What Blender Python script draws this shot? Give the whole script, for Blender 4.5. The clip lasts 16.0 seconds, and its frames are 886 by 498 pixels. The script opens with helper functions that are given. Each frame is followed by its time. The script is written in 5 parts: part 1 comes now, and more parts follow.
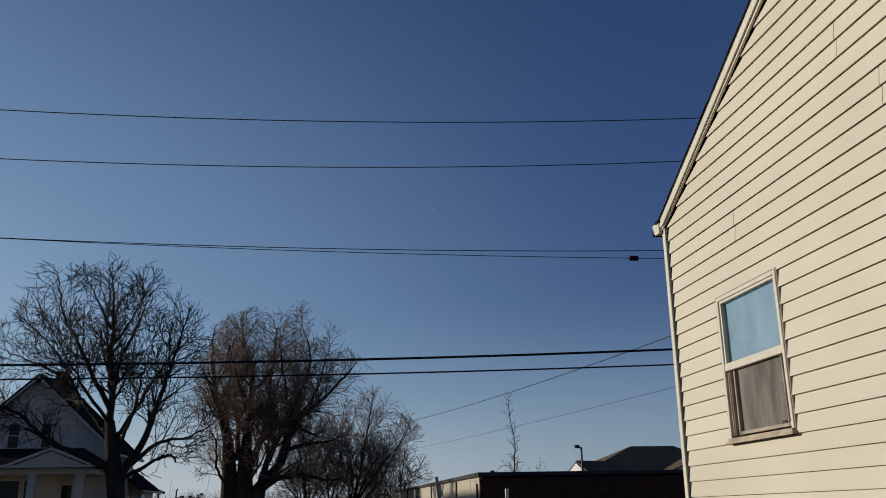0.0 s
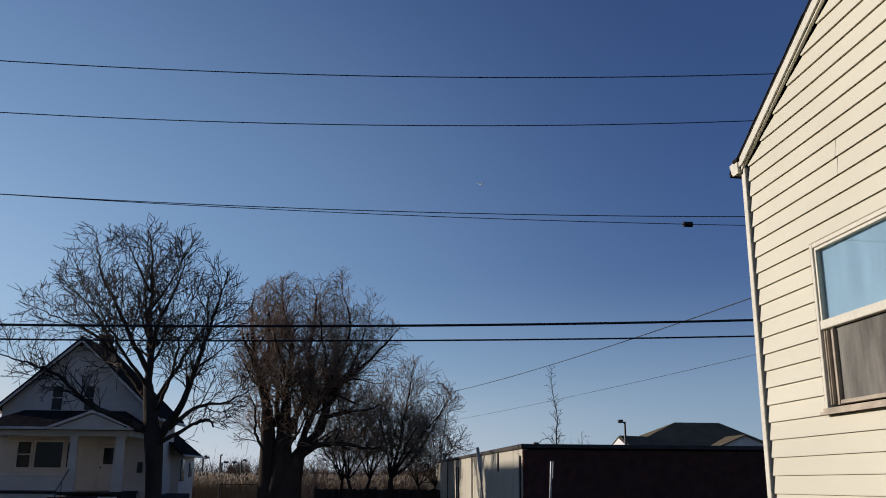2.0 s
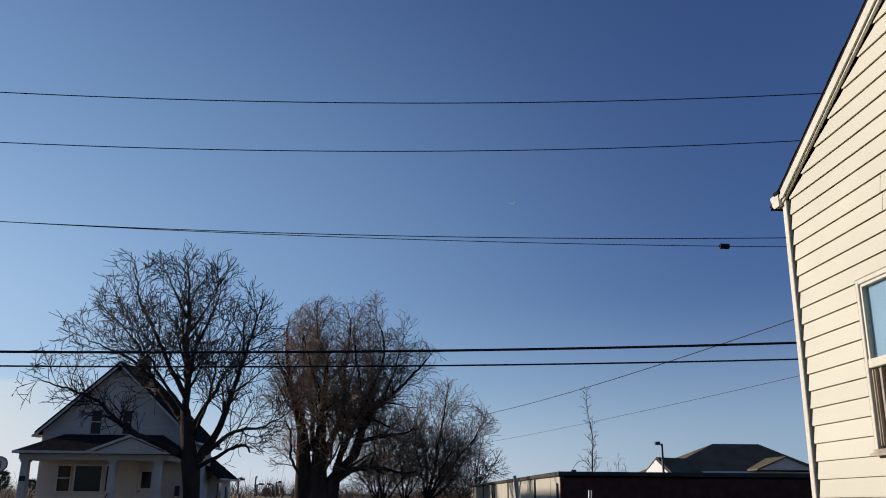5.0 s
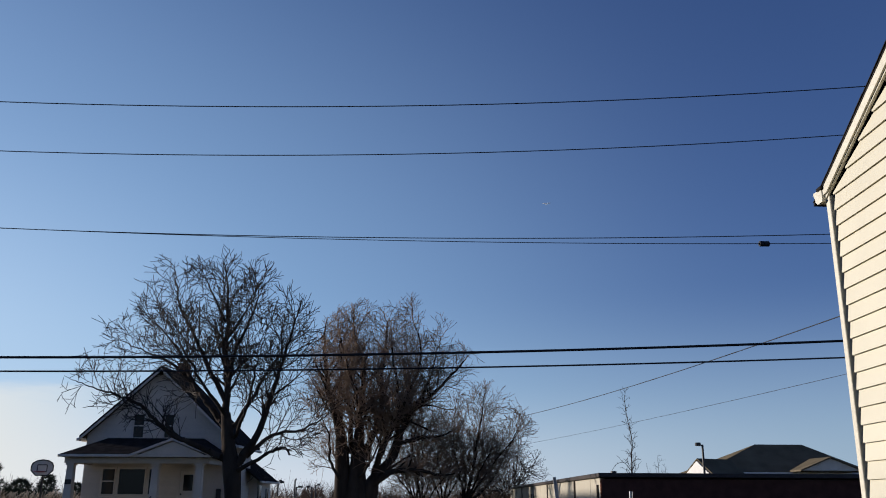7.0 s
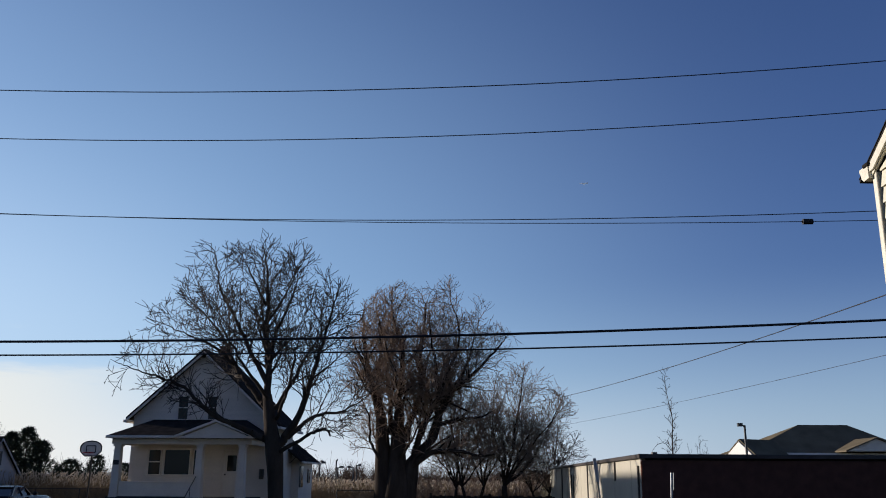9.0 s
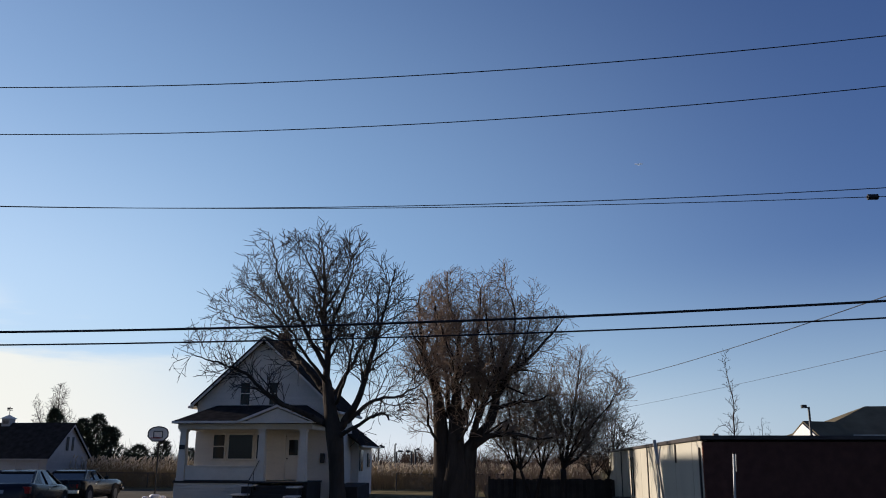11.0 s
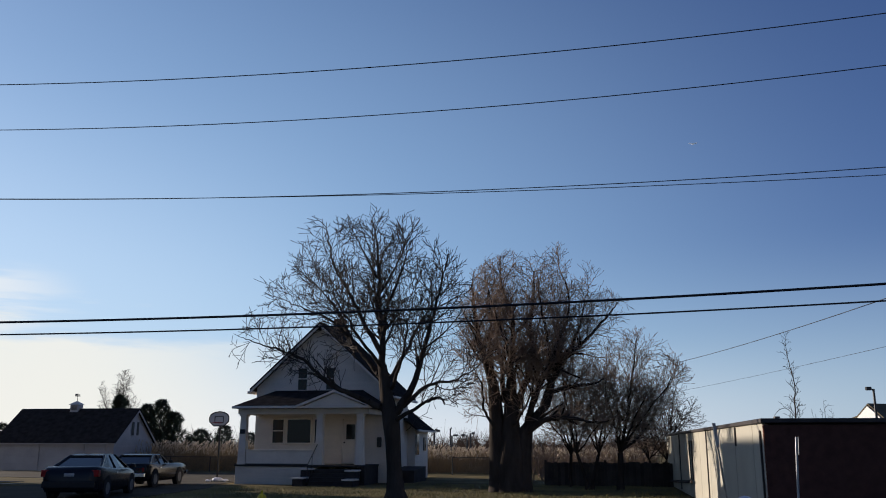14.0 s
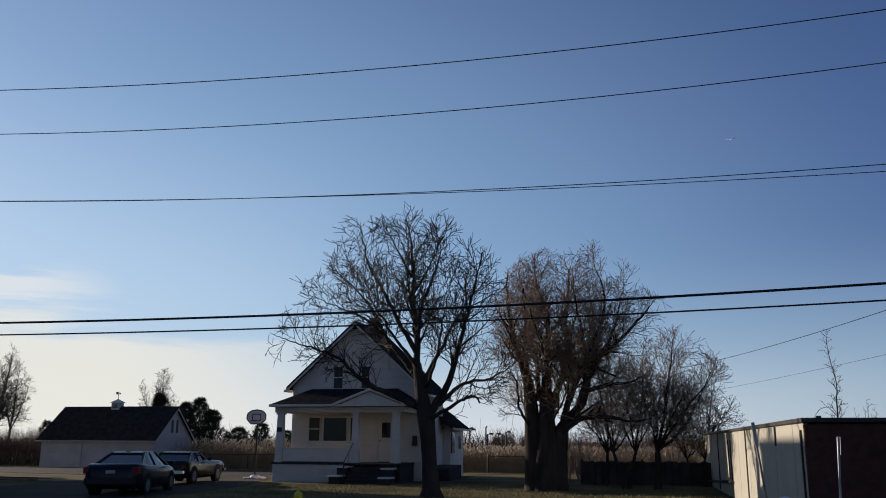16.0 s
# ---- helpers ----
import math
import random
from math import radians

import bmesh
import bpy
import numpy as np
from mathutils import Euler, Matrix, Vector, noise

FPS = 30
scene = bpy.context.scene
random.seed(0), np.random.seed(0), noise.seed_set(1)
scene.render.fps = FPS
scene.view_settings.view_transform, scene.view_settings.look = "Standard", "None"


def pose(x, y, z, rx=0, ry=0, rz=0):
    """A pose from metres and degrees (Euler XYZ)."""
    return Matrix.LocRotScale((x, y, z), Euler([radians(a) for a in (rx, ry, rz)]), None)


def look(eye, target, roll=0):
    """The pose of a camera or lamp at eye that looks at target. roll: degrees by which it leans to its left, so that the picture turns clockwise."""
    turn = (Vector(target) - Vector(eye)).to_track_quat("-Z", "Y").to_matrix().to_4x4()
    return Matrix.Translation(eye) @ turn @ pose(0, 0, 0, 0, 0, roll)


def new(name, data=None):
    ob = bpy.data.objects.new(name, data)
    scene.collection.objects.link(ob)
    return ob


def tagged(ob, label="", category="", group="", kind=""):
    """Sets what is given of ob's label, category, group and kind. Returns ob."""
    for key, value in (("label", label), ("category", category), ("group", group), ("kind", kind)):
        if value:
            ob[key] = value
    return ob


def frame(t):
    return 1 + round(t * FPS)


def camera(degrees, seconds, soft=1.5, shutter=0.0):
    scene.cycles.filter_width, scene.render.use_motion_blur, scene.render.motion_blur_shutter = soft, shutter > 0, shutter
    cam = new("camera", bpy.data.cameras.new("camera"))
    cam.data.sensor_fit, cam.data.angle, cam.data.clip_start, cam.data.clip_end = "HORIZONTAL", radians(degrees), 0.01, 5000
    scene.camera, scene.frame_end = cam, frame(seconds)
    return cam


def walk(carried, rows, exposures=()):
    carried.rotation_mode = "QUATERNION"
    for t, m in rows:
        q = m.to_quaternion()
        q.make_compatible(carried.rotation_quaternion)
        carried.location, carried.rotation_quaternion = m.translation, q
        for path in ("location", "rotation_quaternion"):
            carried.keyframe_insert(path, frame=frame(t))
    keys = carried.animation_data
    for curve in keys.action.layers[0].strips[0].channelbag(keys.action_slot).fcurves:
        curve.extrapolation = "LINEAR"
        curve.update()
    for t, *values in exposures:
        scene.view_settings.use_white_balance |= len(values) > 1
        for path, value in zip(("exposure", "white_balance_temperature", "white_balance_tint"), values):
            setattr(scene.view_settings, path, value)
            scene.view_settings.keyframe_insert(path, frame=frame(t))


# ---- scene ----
cam = camera(55.2, 16.0, soft=1.0)
PATH = [
    (0, (-0.695, 1.292, 1.629), (-0.444, 3.191, 2.204), -1.08),
    (0.5, (-0.666, 1.727, 1.614), (-0.483, 3.625, 2.217), -1.01),
    (1, (-0.685, 2.073, 1.667), (-0.461, 3.971, 2.254), -0.89),
    (1.5, (-0.641, 2.167, 1.651), (-0.435, 4.082, 2.188), -0.20),
    (2, (-0.586, 2.246, 1.632), (-0.435, 4.173, 2.147), 0.38),
    (2.5, (-0.596, 2.227, 1.682), (-0.480, 4.145, 2.237), -0.03),
    (3, (-0.623, 2.212, 1.728), (-0.515, 4.132, 2.277), 0.06),
    (3.5, (-0.624, 2.194, 1.759), (-0.527, 4.112, 2.321), 0.26),
    (4, (-0.631, 2.197, 1.761), (-0.531, 4.115, 2.321), 0.26),
    (6.5, (-0.647, 2.217, 1.763), (-0.638, 4.138, 2.322), 0.52),
    (7, (-0.665, 2.209, 1.756), (-0.672, 4.128, 2.319), 0.32),
    (7.5, (-0.670, 2.208, 1.758), (-0.716, 4.127, 2.318), 0.30),
    (8, (-0.672, 2.215, 1.763), (-0.755, 4.136, 2.314), 0.29),
    (8.5, (-0.675, 2.207, 1.760), (-0.761, 4.132, 2.296), 0.39),
    (9, (-0.664, 2.221, 1.767), (-0.759, 4.150, 2.288), 0.39),
    (9.5, (-0.684, 2.189, 1.762), (-0.791, 4.122, 2.264), 0.29),
    (10, (-0.684, 2.181, 1.749), (-0.844, 4.115, 2.232), 0.37),
    (12.5, (-0.683, 2.182, 1.733), (-0.941, 4.104, 2.225), 0.14),
    (13, (-0.698, 2.164, 1.733), (-0.986, 4.086, 2.205), 0.33),
    (13.5, (-0.692, 2.149, 1.757), (-1.016, 4.073, 2.196), 0.22),
    (14, (-0.705, 2.162, 1.731), (-1.049, 4.080, 2.182), 0.11),
    (14.5, (-0.700, 2.160, 1.730), (-1.048, 4.070, 2.210), -0.09),
    (15, (-0.720, 2.162, 1.728), (-1.131, 4.058, 2.216), 0.09),
    (15.5, (-0.700, 2.183, 1.726), (-1.138, 4.079, 2.189), 0.28),
    (16, (-0.693, 2.183, 1.740), (-1.117, 4.086, 2.187), 0.29),
]
EXPOSURES = [(0, -0.26, 6000, 14), (1.0, 0.08, 5880, 16), (1.5, 0.04, 5840, 16), (4, 0.16, 5810, 16), (7, 0.25, 5820, 16), (8, 0.44, 5840, 16), (9, 0.34, 5870, 16), (10, 0.38, 5960, 16), (12.5, 0.48, 5990, 16), (13.5, 0.33, 5990, 16), (14, 0.37, 5970, 16), (15.3, 0.22, 6050, 16), (16, 0.23, 6060, 16)]
walk(cam, [(t, look(eye, target, roll)) for t, eye, target, roll in PATH], EXPOSURES)


# ---- light ----
SUN_AZ, SUN_EL = 68.0, 12.5          # degrees to the left of +y, and above the horizon
sun_dir = Vector((-math.sin(radians(SUN_AZ)) * math.cos(radians(SUN_EL)), math.cos(radians(SUN_AZ)) * math.cos(radians(SUN_EL)), math.sin(radians(SUN_EL))))
sun = new("sun", bpy.data.lights.new("sun", "SUN"))
sun.data.energy, sun.data.angle, sun.data.color = 5.0, radians(0.32), (1.0, 0.875, 0.69)
sun.matrix_world = look(sun_dir * 60, (0, 0, 0))

world = bpy.data.worlds.new("world")
scene.world = world
world.use_nodes = True
wn, wl = world.node_tree.nodes, world.node_tree.links
wn.clear()
sky = wn.new("ShaderNodeTexSky")
sky.sky_type, sky.sun_disc = "NISHITA", False
sky.sun_elevation, sky.sun_rotation = radians(SUN_EL), radians(-SUN_AZ)
sky.air_density, sky.dust_density, sky.ozone_density = 1.0, 0.5, 3.0
bg, wout = wn.new("ShaderNodeBackground"), wn.new("ShaderNodeOutputWorld")
bg.inputs[1].default_value = SKY = 0.088


def wmath(op, a, b=None, c=None):
    n = wn.new("ShaderNodeMath")
    n.operation = op
    for i, v in enumerate((a, b, c)):
        if v is None:
            continue
        if isinstance(v, (int, float)):
            n.inputs[i].default_value = v
        else:
            wl.new(v, n.inputs[i])
    return n.outputs[0]


def wramp(v, a, b):
    n = wn.new("ShaderNodeMapRange")
    n.interpolation_type = "SMOOTHSTEP"
    wl.new(v, n.inputs[0])
    n.inputs[1].default_value, n.inputs[2].default_value = a, b
    return n.outputs[0]


# thin cloud low over the horizon on the sunward side
tc = wn.new("ShaderNodeTexCoord")
sp = wn.new("ShaderNodeSeparateXYZ")
wl.new(tc.outputs["Generated"], sp.inputs[0])
mp = wn.new("ShaderNodeMapping")
mp.inputs["Scale"].default_value = (2.2, 2.2, 16)
wl.new(tc.outputs["Generated"], mp.inputs[0])
nz = wn.new("ShaderNodeTexNoise")
nz.inputs["Scale"].default_value, nz.inputs["Detail"].default_value, nz.inputs["Roughness"].default_value = 2.4, 7, 0.55
wl.new(mp.outputs[0], nz.inputs[0])
side = wmath("ADD", wmath("MULTIPLY", sp.outputs[0], -0.80), wmath("MULTIPLY", sp.outputs[1], 0.60))   # towards the west
height = wmath("ADD", sp.outputs[2], wmath("MULTIPLY", wmath("SUBTRACT", nz.outputs[0], 0.5), 0.20))
low = wmath("SUBTRACT", 1.0, wramp(height, 0.085, 0.145))
cloud = wmath("MULTIPLY", wmath("MULTIPLY", low, wramp(side, 0.80, 0.95)), 0.85)
mix = wn.new("ShaderNodeMixRGB")
mix.inputs[2].default_value = (8.2, 7.9, 6.4, 1)
wl.new(cloud, mix.inputs[0])
haze = wn.new("ShaderNodeMixRGB")        # pale haze towards the horizon
haze.inputs[2].default_value = (4.2, 5.7, 6.6, 1)
wl.new(wmath("MULTIPLY", wmath("SUBTRACT", 1.0, wramp(sp.outputs[2], -0.02, 0.24)), 0.62), haze.inputs[0])
blue = wn.new("ShaderNodeMixRGB")
blue.blend_type = "MULTIPLY"
blue.inputs[0].default_value, blue.inputs[2].default_value = 1.0, (0.98, 0.98, 1.0, 1)
wl.new(sky.outputs[0], blue.inputs[1])
glow = wn.new("ShaderNodeMixRGB")        # brighter veil on the sunward side
glow.inputs[2].default_value = (3.5, 5.2, 6.5, 1)
wl.new(wmath("MULTIPLY", wmath("MULTIPLY", wramp(side, 0.15, 1.0), wmath("SUBTRACT", 1.0, wramp(sp.outputs[2], 0.15, 0.75))), 0.52), glow.inputs[0])
deep = wn.new("ShaderNodeMixRGB")        # the sky deepens away from the sun
deep.blend_type = "MULTIPLY"
deep.inputs[2].default_value = (0.68, 0.70, 0.88, 1)
wl.new(wmath("SUBTRACT", 1.0, wramp(side, 0.3, 0.97)), deep.inputs[0])
wl.new(blue.outputs[0], deep.inputs[1])
wl.new(deep.outputs[0], glow.inputs[1])
west = wn.new("ShaderNodeMixRGB")        # the sky pales above the cloud bank
west.inputs[2].default_value = (6.2, 7.4, 8.0, 1)
wl.new(wmath("MULTIPLY", wmath("MULTIPLY", wramp(side, 0.70, 1.0), wmath("SUBTRACT", 1.0, wramp(sp.outputs[2], 0.10, 0.42))), 0.50), west.inputs[0])
wl.new(glow.outputs[0], west.inputs[1])
wl.new(west.outputs[0], haze.inputs[1])
veil = wn.new("ShaderNodeMixRGB")        # pale light low over the horizon
veil.inputs[2].default_value = (7.3, 7.4, 6.9, 1)
wl.new(wmath("MULTIPLY", wmath("MULTIPLY", wmath("SUBTRACT", 1.0, wramp(sp.outputs[2], -0.01, 0.13)), wramp(side, 0.15, 0.95)), 0.92), veil.inputs[0])
wl.new(haze.outputs[0], veil.inputs[1])
wl.new(veil.outputs[0], mix.inputs[1])
wmap = wn.new("ShaderNodeMapping")       # a few thin wisps above the cloud bank
wmap.inputs["Scale"].default_value = (3.0, 3.0, 34.0)
wl.new(tc.outputs["Generated"], wmap.inputs[0])
wz = wn.new("ShaderNodeTexNoise")
wz.inputs["Scale"].default_value, wz.inputs["Detail"].default_value = 1.5, 5
wl.new(wmap.outputs[0], wz.inputs[0])
band = wmath("MULTIPLY", wramp(sp.outputs[2], 0.10, 0.135), wmath("SUBTRACT", 1.0, wramp(sp.outputs[2], 0.165, 0.195)))
wisp = wmath("MULTIPLY", wmath("MULTIPLY", band, wramp(side, 0.925, 0.958)), wramp(wz.outputs[0], 0.42, 0.60))
thin = wn.new("ShaderNodeMixRGB")
thin.inputs[2].default_value = (7.6, 7.7, 7.0, 1)
wl.new(wmath("MULTIPLY", wisp, 0.75), thin.inputs[0])
wl.new(mix.outputs[0], thin.inputs[1])
wl.new(thin.outputs[0], bg.inputs[0])
wl.new(bg.outputs[0], wout.inputs[0])


# ---- materials ----
def mat(name, color, rough=0.7, var=0.25, scale=6.0, fine=60.0, bump=0.15, metal=0.0, color2=None, spec=0.3, stretch=(1, 1, 1), per_object=0.0):
    """Base colour with broad stains and fine grain, and a little relief."""
    m = bpy.data.materials.new(name)
    m.use_nodes = True
    n, l = m.node_tree.nodes, m.node_tree.links
    b = n["Principled BSDF"]
    b.inputs["Roughness"].default_value, b.inputs["Metallic"].default_value = rough, metal
    b.inputs["Specular IOR Level"].default_value = spec
    t = n.new("ShaderNodeTexCoord")
    mpg = n.new("ShaderNodeMapping")
    mpg.inputs["Scale"].default_value = stretch
    l.new(t.outputs["Object"], mpg.inputs[0])
    big, small = n.new("ShaderNodeTexNoise"), n.new("ShaderNodeTexNoise")
    big.inputs["Scale"].default_value, big.inputs["Detail"].default_value = scale, 4
    small.inputs["Scale"].default_value, small.inputs["Detail"].default_value = fine, 3
    l.new(mpg.outputs[0], big.inputs[0])
    l.new(mpg.outputs[0], small.inputs[0])
    c2 = color2 or tuple(c * (1 - var) for c in color)
    r = n.new("ShaderNodeValToRGB")
    r.color_ramp.elements[0].position, r.color_ramp.elements[1].position = 0.33, 0.67
    r.color_ramp.elements[0].color, r.color_ramp.elements[1].color = (*c2, 1), (*color, 1)
    l.new(big.outputs[0], r.inputs[0])
    g = n.new("ShaderNodeMixRGB")
    g.blend_type = "MULTIPLY"
    g.inputs[0].default_value = 0.35
    l.new(r.outputs[0], g.inputs[1])
    l.new(small.outputs[0], g.inputs[2])
    gain = n.new("ShaderNodeMixRGB")
    gain.blend_type = "MULTIPLY"
    gain.inputs[0].default_value = 1.0
    gain.inputs[2].default_value = (1.2, 1.2, 1.2, 1)
    l.new(g.outputs[0], gain.inputs[1])
    last = gain.outputs[0]
    if per_object:
        oi, hs, mr = n.new("ShaderNodeObjectInfo"), n.new("ShaderNodeHueSaturation"), n.new("ShaderNodeMapRange")
        mr.inputs[3].default_value, mr.inputs[4].default_value = 1 - per_object, 1 + per_object
        l.new(oi.outputs["Random"], mr.inputs[0])
        l.new(mr.outputs[0], hs.inputs["Value"])
        l.new(last, hs.inputs["Color"])
        last = hs.outputs[0]
    l.new(last, b.inputs["Base Color"])
    if bump:
        bp = n.new("ShaderNodeBump")
        bp.inputs["Strength"].default_value, bp.inputs["Distance"].default_value = bump, 0.01
        l.new(small.outputs[0], bp.inputs["Height"])
        l.new(bp.outputs[0], b.inputs["Normal"])
    return m


def glassy(name, color, rough=0.05, spec=0.6):
    m = bpy.data.materials.new(name)
    m.use_nodes = True
    b = m.node_tree.nodes["Principled BSDF"]
    b.inputs["Base Color"].default_value = (*color, 1)
    b.inputs["Roughness"].default_value, b.inputs["Specular IOR Level"].default_value = rough, spec
    return m


def clear_glass(name, see=0.7, tint=(0.8, 0.9, 0.95)):
    m = bpy.data.materials.new(name)
    m.use_nodes = True
    n, l = m.node_tree.nodes, m.node_tree.links
    n.clear()
    tr, gl, mx, out = n.new("ShaderNodeBsdfTransparent"), n.new("ShaderNodeBsdfGlossy"), n.new("ShaderNodeMixShader"), n.new("ShaderNodeOutputMaterial")
    tr.inputs[0].default_value = (*tint, 1)
    gl.inputs["Roughness"].default_value = 0.02
    mx.inputs[0].default_value = 1 - see
    l.new(tr.outputs[0], mx.inputs[1])
    l.new(gl.outputs[0], mx.inputs[2])
    l.new(mx.outputs[0], out.inputs[0])
    return m


SIDING = mat("cream_vinyl", (0.555, 0.522, 0.402), 0.55, 0.085, 1.4, 420, 0.0, per_object=0.02)
CREAM_TRIM = mat("cream_trim", (0.60, 0.565, 0.45), 0.5, 0.14, 3, 30, 0.02)
TRIM = mat("white_trim", (0.70, 0.68, 0.62), 0.5, 0.10, 3, 60, 0.05)
SHINGLE = mat("dark_shingle", (0.034, 0.031, 0.029), 1.0, 0.4, 3, 80, 0.5, spec=0.0, per_object=0.2)
OLD_ALU = mat("weathered_tan_aluminium", (0.40, 0.335, 0.245), 0.5, 0.35, 8, 60, 0.1, 0.1)
PANE = clear_glass("window_glass", 0.84)
SCREEN = mat("insect_screen", (0.19, 0.18, 0.15), 0.9, 0.55, 9, 120, 0.3, color2=(0.085, 0.08, 0.07), stretch=(1, 1, 0.22))
CURTAIN = mat("pale_blue_film", (0.37, 0.44, 0.47), 0.35, 0.16, 5, 9, 0.9, stretch=(1, 1, 0.25))
BLACKISH = mat("dark_interior", (0.02, 0.02, 0.022), 0.9)
WHITE = mat("white_paint", (0.66, 0.605, 0.52), 0.6, 0.12, 1.5, 40, 0.08)
WHITE_BOARD = mat("white_clapboard", (0.65, 0.595, 0.51), 0.6, 0.14, 0.9, 30, 0.1, per_object=0.03)
DARKGLASS = glassy("dark_glass", (0.015, 0.018, 0.02), 0.08, 0.16)
BRICK = mat("dark_red_brick", (0.135, 0.048, 0.031), 0.95, 0.25, 2.0, 25, 0.3, per_object=0.10, spec=0.05)
MORTAR = mat("dark_mortar", (0.11, 0.05, 0.037), 0.95, spec=0.05)
PANEL = mat("cream_steel_panel", (0.47, 0.43, 0.335), 0.5, 0.12, 1.2, 40, 0.05, per_object=0.03)
COPING = mat("dark_metal_coping", (0.07, 0.06, 0.055), 0.5, 0.3, 4, 50, 0.05, 0.4)
BARK = mat("grey_brown_bark", (0.062, 0.050, 0.041), 1.0, 0.45, 3, 22, 0.9, stretch=(1, 1, 0.25), spec=0.05)
TWIG = mat("bare_twigs", (0.050, 0.038, 0.030), 0.9, 0.35, 1.2, 30, 0.0)
BARK_TWIG = mat("dark_brown_brush", (0.10, 0.062, 0.042), 0.95, 0.4, 0.8, 30, 0.0)
TWIG_RED = mat("reddish_brown_twigs", (0.26, 0.18, 0.127), 0.9, 0.4, 0.8, 30, 0.0)
PINE = mat("dark_pine_needles", (0.05, 0.06, 0.03), 0.85, 0.5, 1.5, 20, 0.0)
REED = mat("dry_reed", (0.26, 0.185, 0.10), 0.9, 0.4, 0.6, 20, 0.0)
PLUME = mat("pale_reed_plume", (0.50, 0.40, 0.28), 0.9, 0.3, 1.0, 20, 0.0)
GRASS = mat("winter_grass", (0.20, 0.155, 0.070), 0.95, 0.5, 0.35, 9, 0.8, color2=(0.075, 0.062, 0.030), spec=0.03)
BLADE = mat("grass_blades", (0.27, 0.23, 0.085), 0.9, 0.5, 0.5, 9, 0.0, color2=(0.12, 0.125, 0.045))
ASPHALT = mat("worn_asphalt", (0.030, 0.027, 0.023), 1.0, 0.35, 0.5, 60, 0.6, spec=0.03)
GRAVEL = mat("muddy_gravel", (0.085, 0.069, 0.048), 0.95, 0.5, 0.45, 14, 0.6, color2=(0.055, 0.045, 0.032), spec=0.05)
CONCRETE = mat("concrete", (0.36, 0.34, 0.30), 0.9, 0.25, 1.0, 40, 0.3)
WIRE = mat("black_cable", (0.015, 0.015, 0.018), 0.6, 0.2, 5, 40, 0.0)
GALV = mat("galvanised_steel", (0.42, 0.42, 0.42), 0.45, 0.25, 5, 60, 0.05, 0.7)
DARK_STEEL = mat("dark_steel", (0.05, 0.05, 0.05), 0.5, 0.2, 5, 50, 0.0, 0.5)
OLD_WOOD = mat("dark_weathered_boards", (0.075, 0.062, 0.052), 0.95, 0.4, 2, 30, 0.3, per_object=0.25)
DARK_BOARD = mat("dark_painted_boards", (0.040, 0.036, 0.034), 0.9, 0.35, 2, 30, 0.2)
HIP_ROOF = mat("brown_grey_shingle", (0.15, 0.125, 0.085), 0.95, 0.3, 0.6, 12, 0.3, spec=0.0)
GREY_WHITE = mat("weathered_white_paint", (0.34, 0.335, 0.34), 0.6, 0.15, 1.2, 40, 0.08, per_object=0.04)
CHIMNEY = mat("chimney_brick", (0.13, 0.06, 0.045), 0.9, 0.35, 4, 40, 0.4)
NAVY = mat("dark_blue_car_paint", (0.011, 0.012, 0.018), 0.25, 0.1, 3, 50, 0.0, 0.0, spec=0.2)
CAR_GLASS = glassy("tinted_car_glass", (0.018, 0.020, 0.022), 0.06, 0.6)
HUB = mat("dull_wheel_rim", (0.16, 0.16, 0.165), 0.6, 0.3, 8, 60, 0.0)
BLACK_PAINT = mat("black_car_paint", (0.012, 0.012, 0.011), 0.22, 0.1, 3, 50, 0.0, 0.0, spec=0.24)
RUBBER = mat("black_rubber", (0.02, 0.02, 0.02), 0.9)
CHROME = mat("bright_metal", (0.6, 0.6, 0.6), 0.2, 0.1, 5, 50, 0.0, 1.0)
RED_LENS = glassy("red_lens", (0.24, 0.004, 0.006), 0.3, 0.2)
YELLOW = mat("yellow_hydrant_paint", (0.72, 0.55, 0.03), 0.5, 0.25, 6, 60, 0.1)
SNOW = mat("white_tarpaulin", (0.75, 0.75, 0.80), 0.6, 0.2, 3, 30, 0.3)
WATER = glassy("puddle_water", (0.02, 0.02, 0.02), 0.03)


# ---- mesh helpers ----
def world_of(ob):
    m = ob.matrix_basis.copy()
    while ob.parent:
        ob = ob.parent
        m = ob.matrix_basis @ m
    return m


def finish(name, me, material, parent=None, label="", smooth=False):
    for m in (material if isinstance(material, (list, tuple)) else [material]):
        me.materials.append(m)
    if smooth:
        me.polygons.foreach_set("use_smooth", [True] * len(me.polygons))
    ob = new(name, me)
    if parent:
        me.transform(world_of(parent).inverted())
        ob.parent = parent
    if label:
        ob["label"] = label
    return ob


def part(name, bm, material, parent=None, label="", smooth=False):
    """Links a bmesh drawn in world coordinates as one mesh object, under a thing or a part."""
    me = bpy.data.meshes.new(name)
    bmesh.ops.recalc_face_normals(bm, faces=bm.faces)
    bm.to_mesh(me)
    bm.free()
    return finish(name, me, material, parent, label, smooth)


def thing(name, at, label, category, group="", kind="", turn=0.0):
    ob = new(name)
    ob.empty_display_size = 0.2
    ob.matrix_basis = pose(*at, 0, 0, turn)
    return tagged(ob, label, category, group, kind)


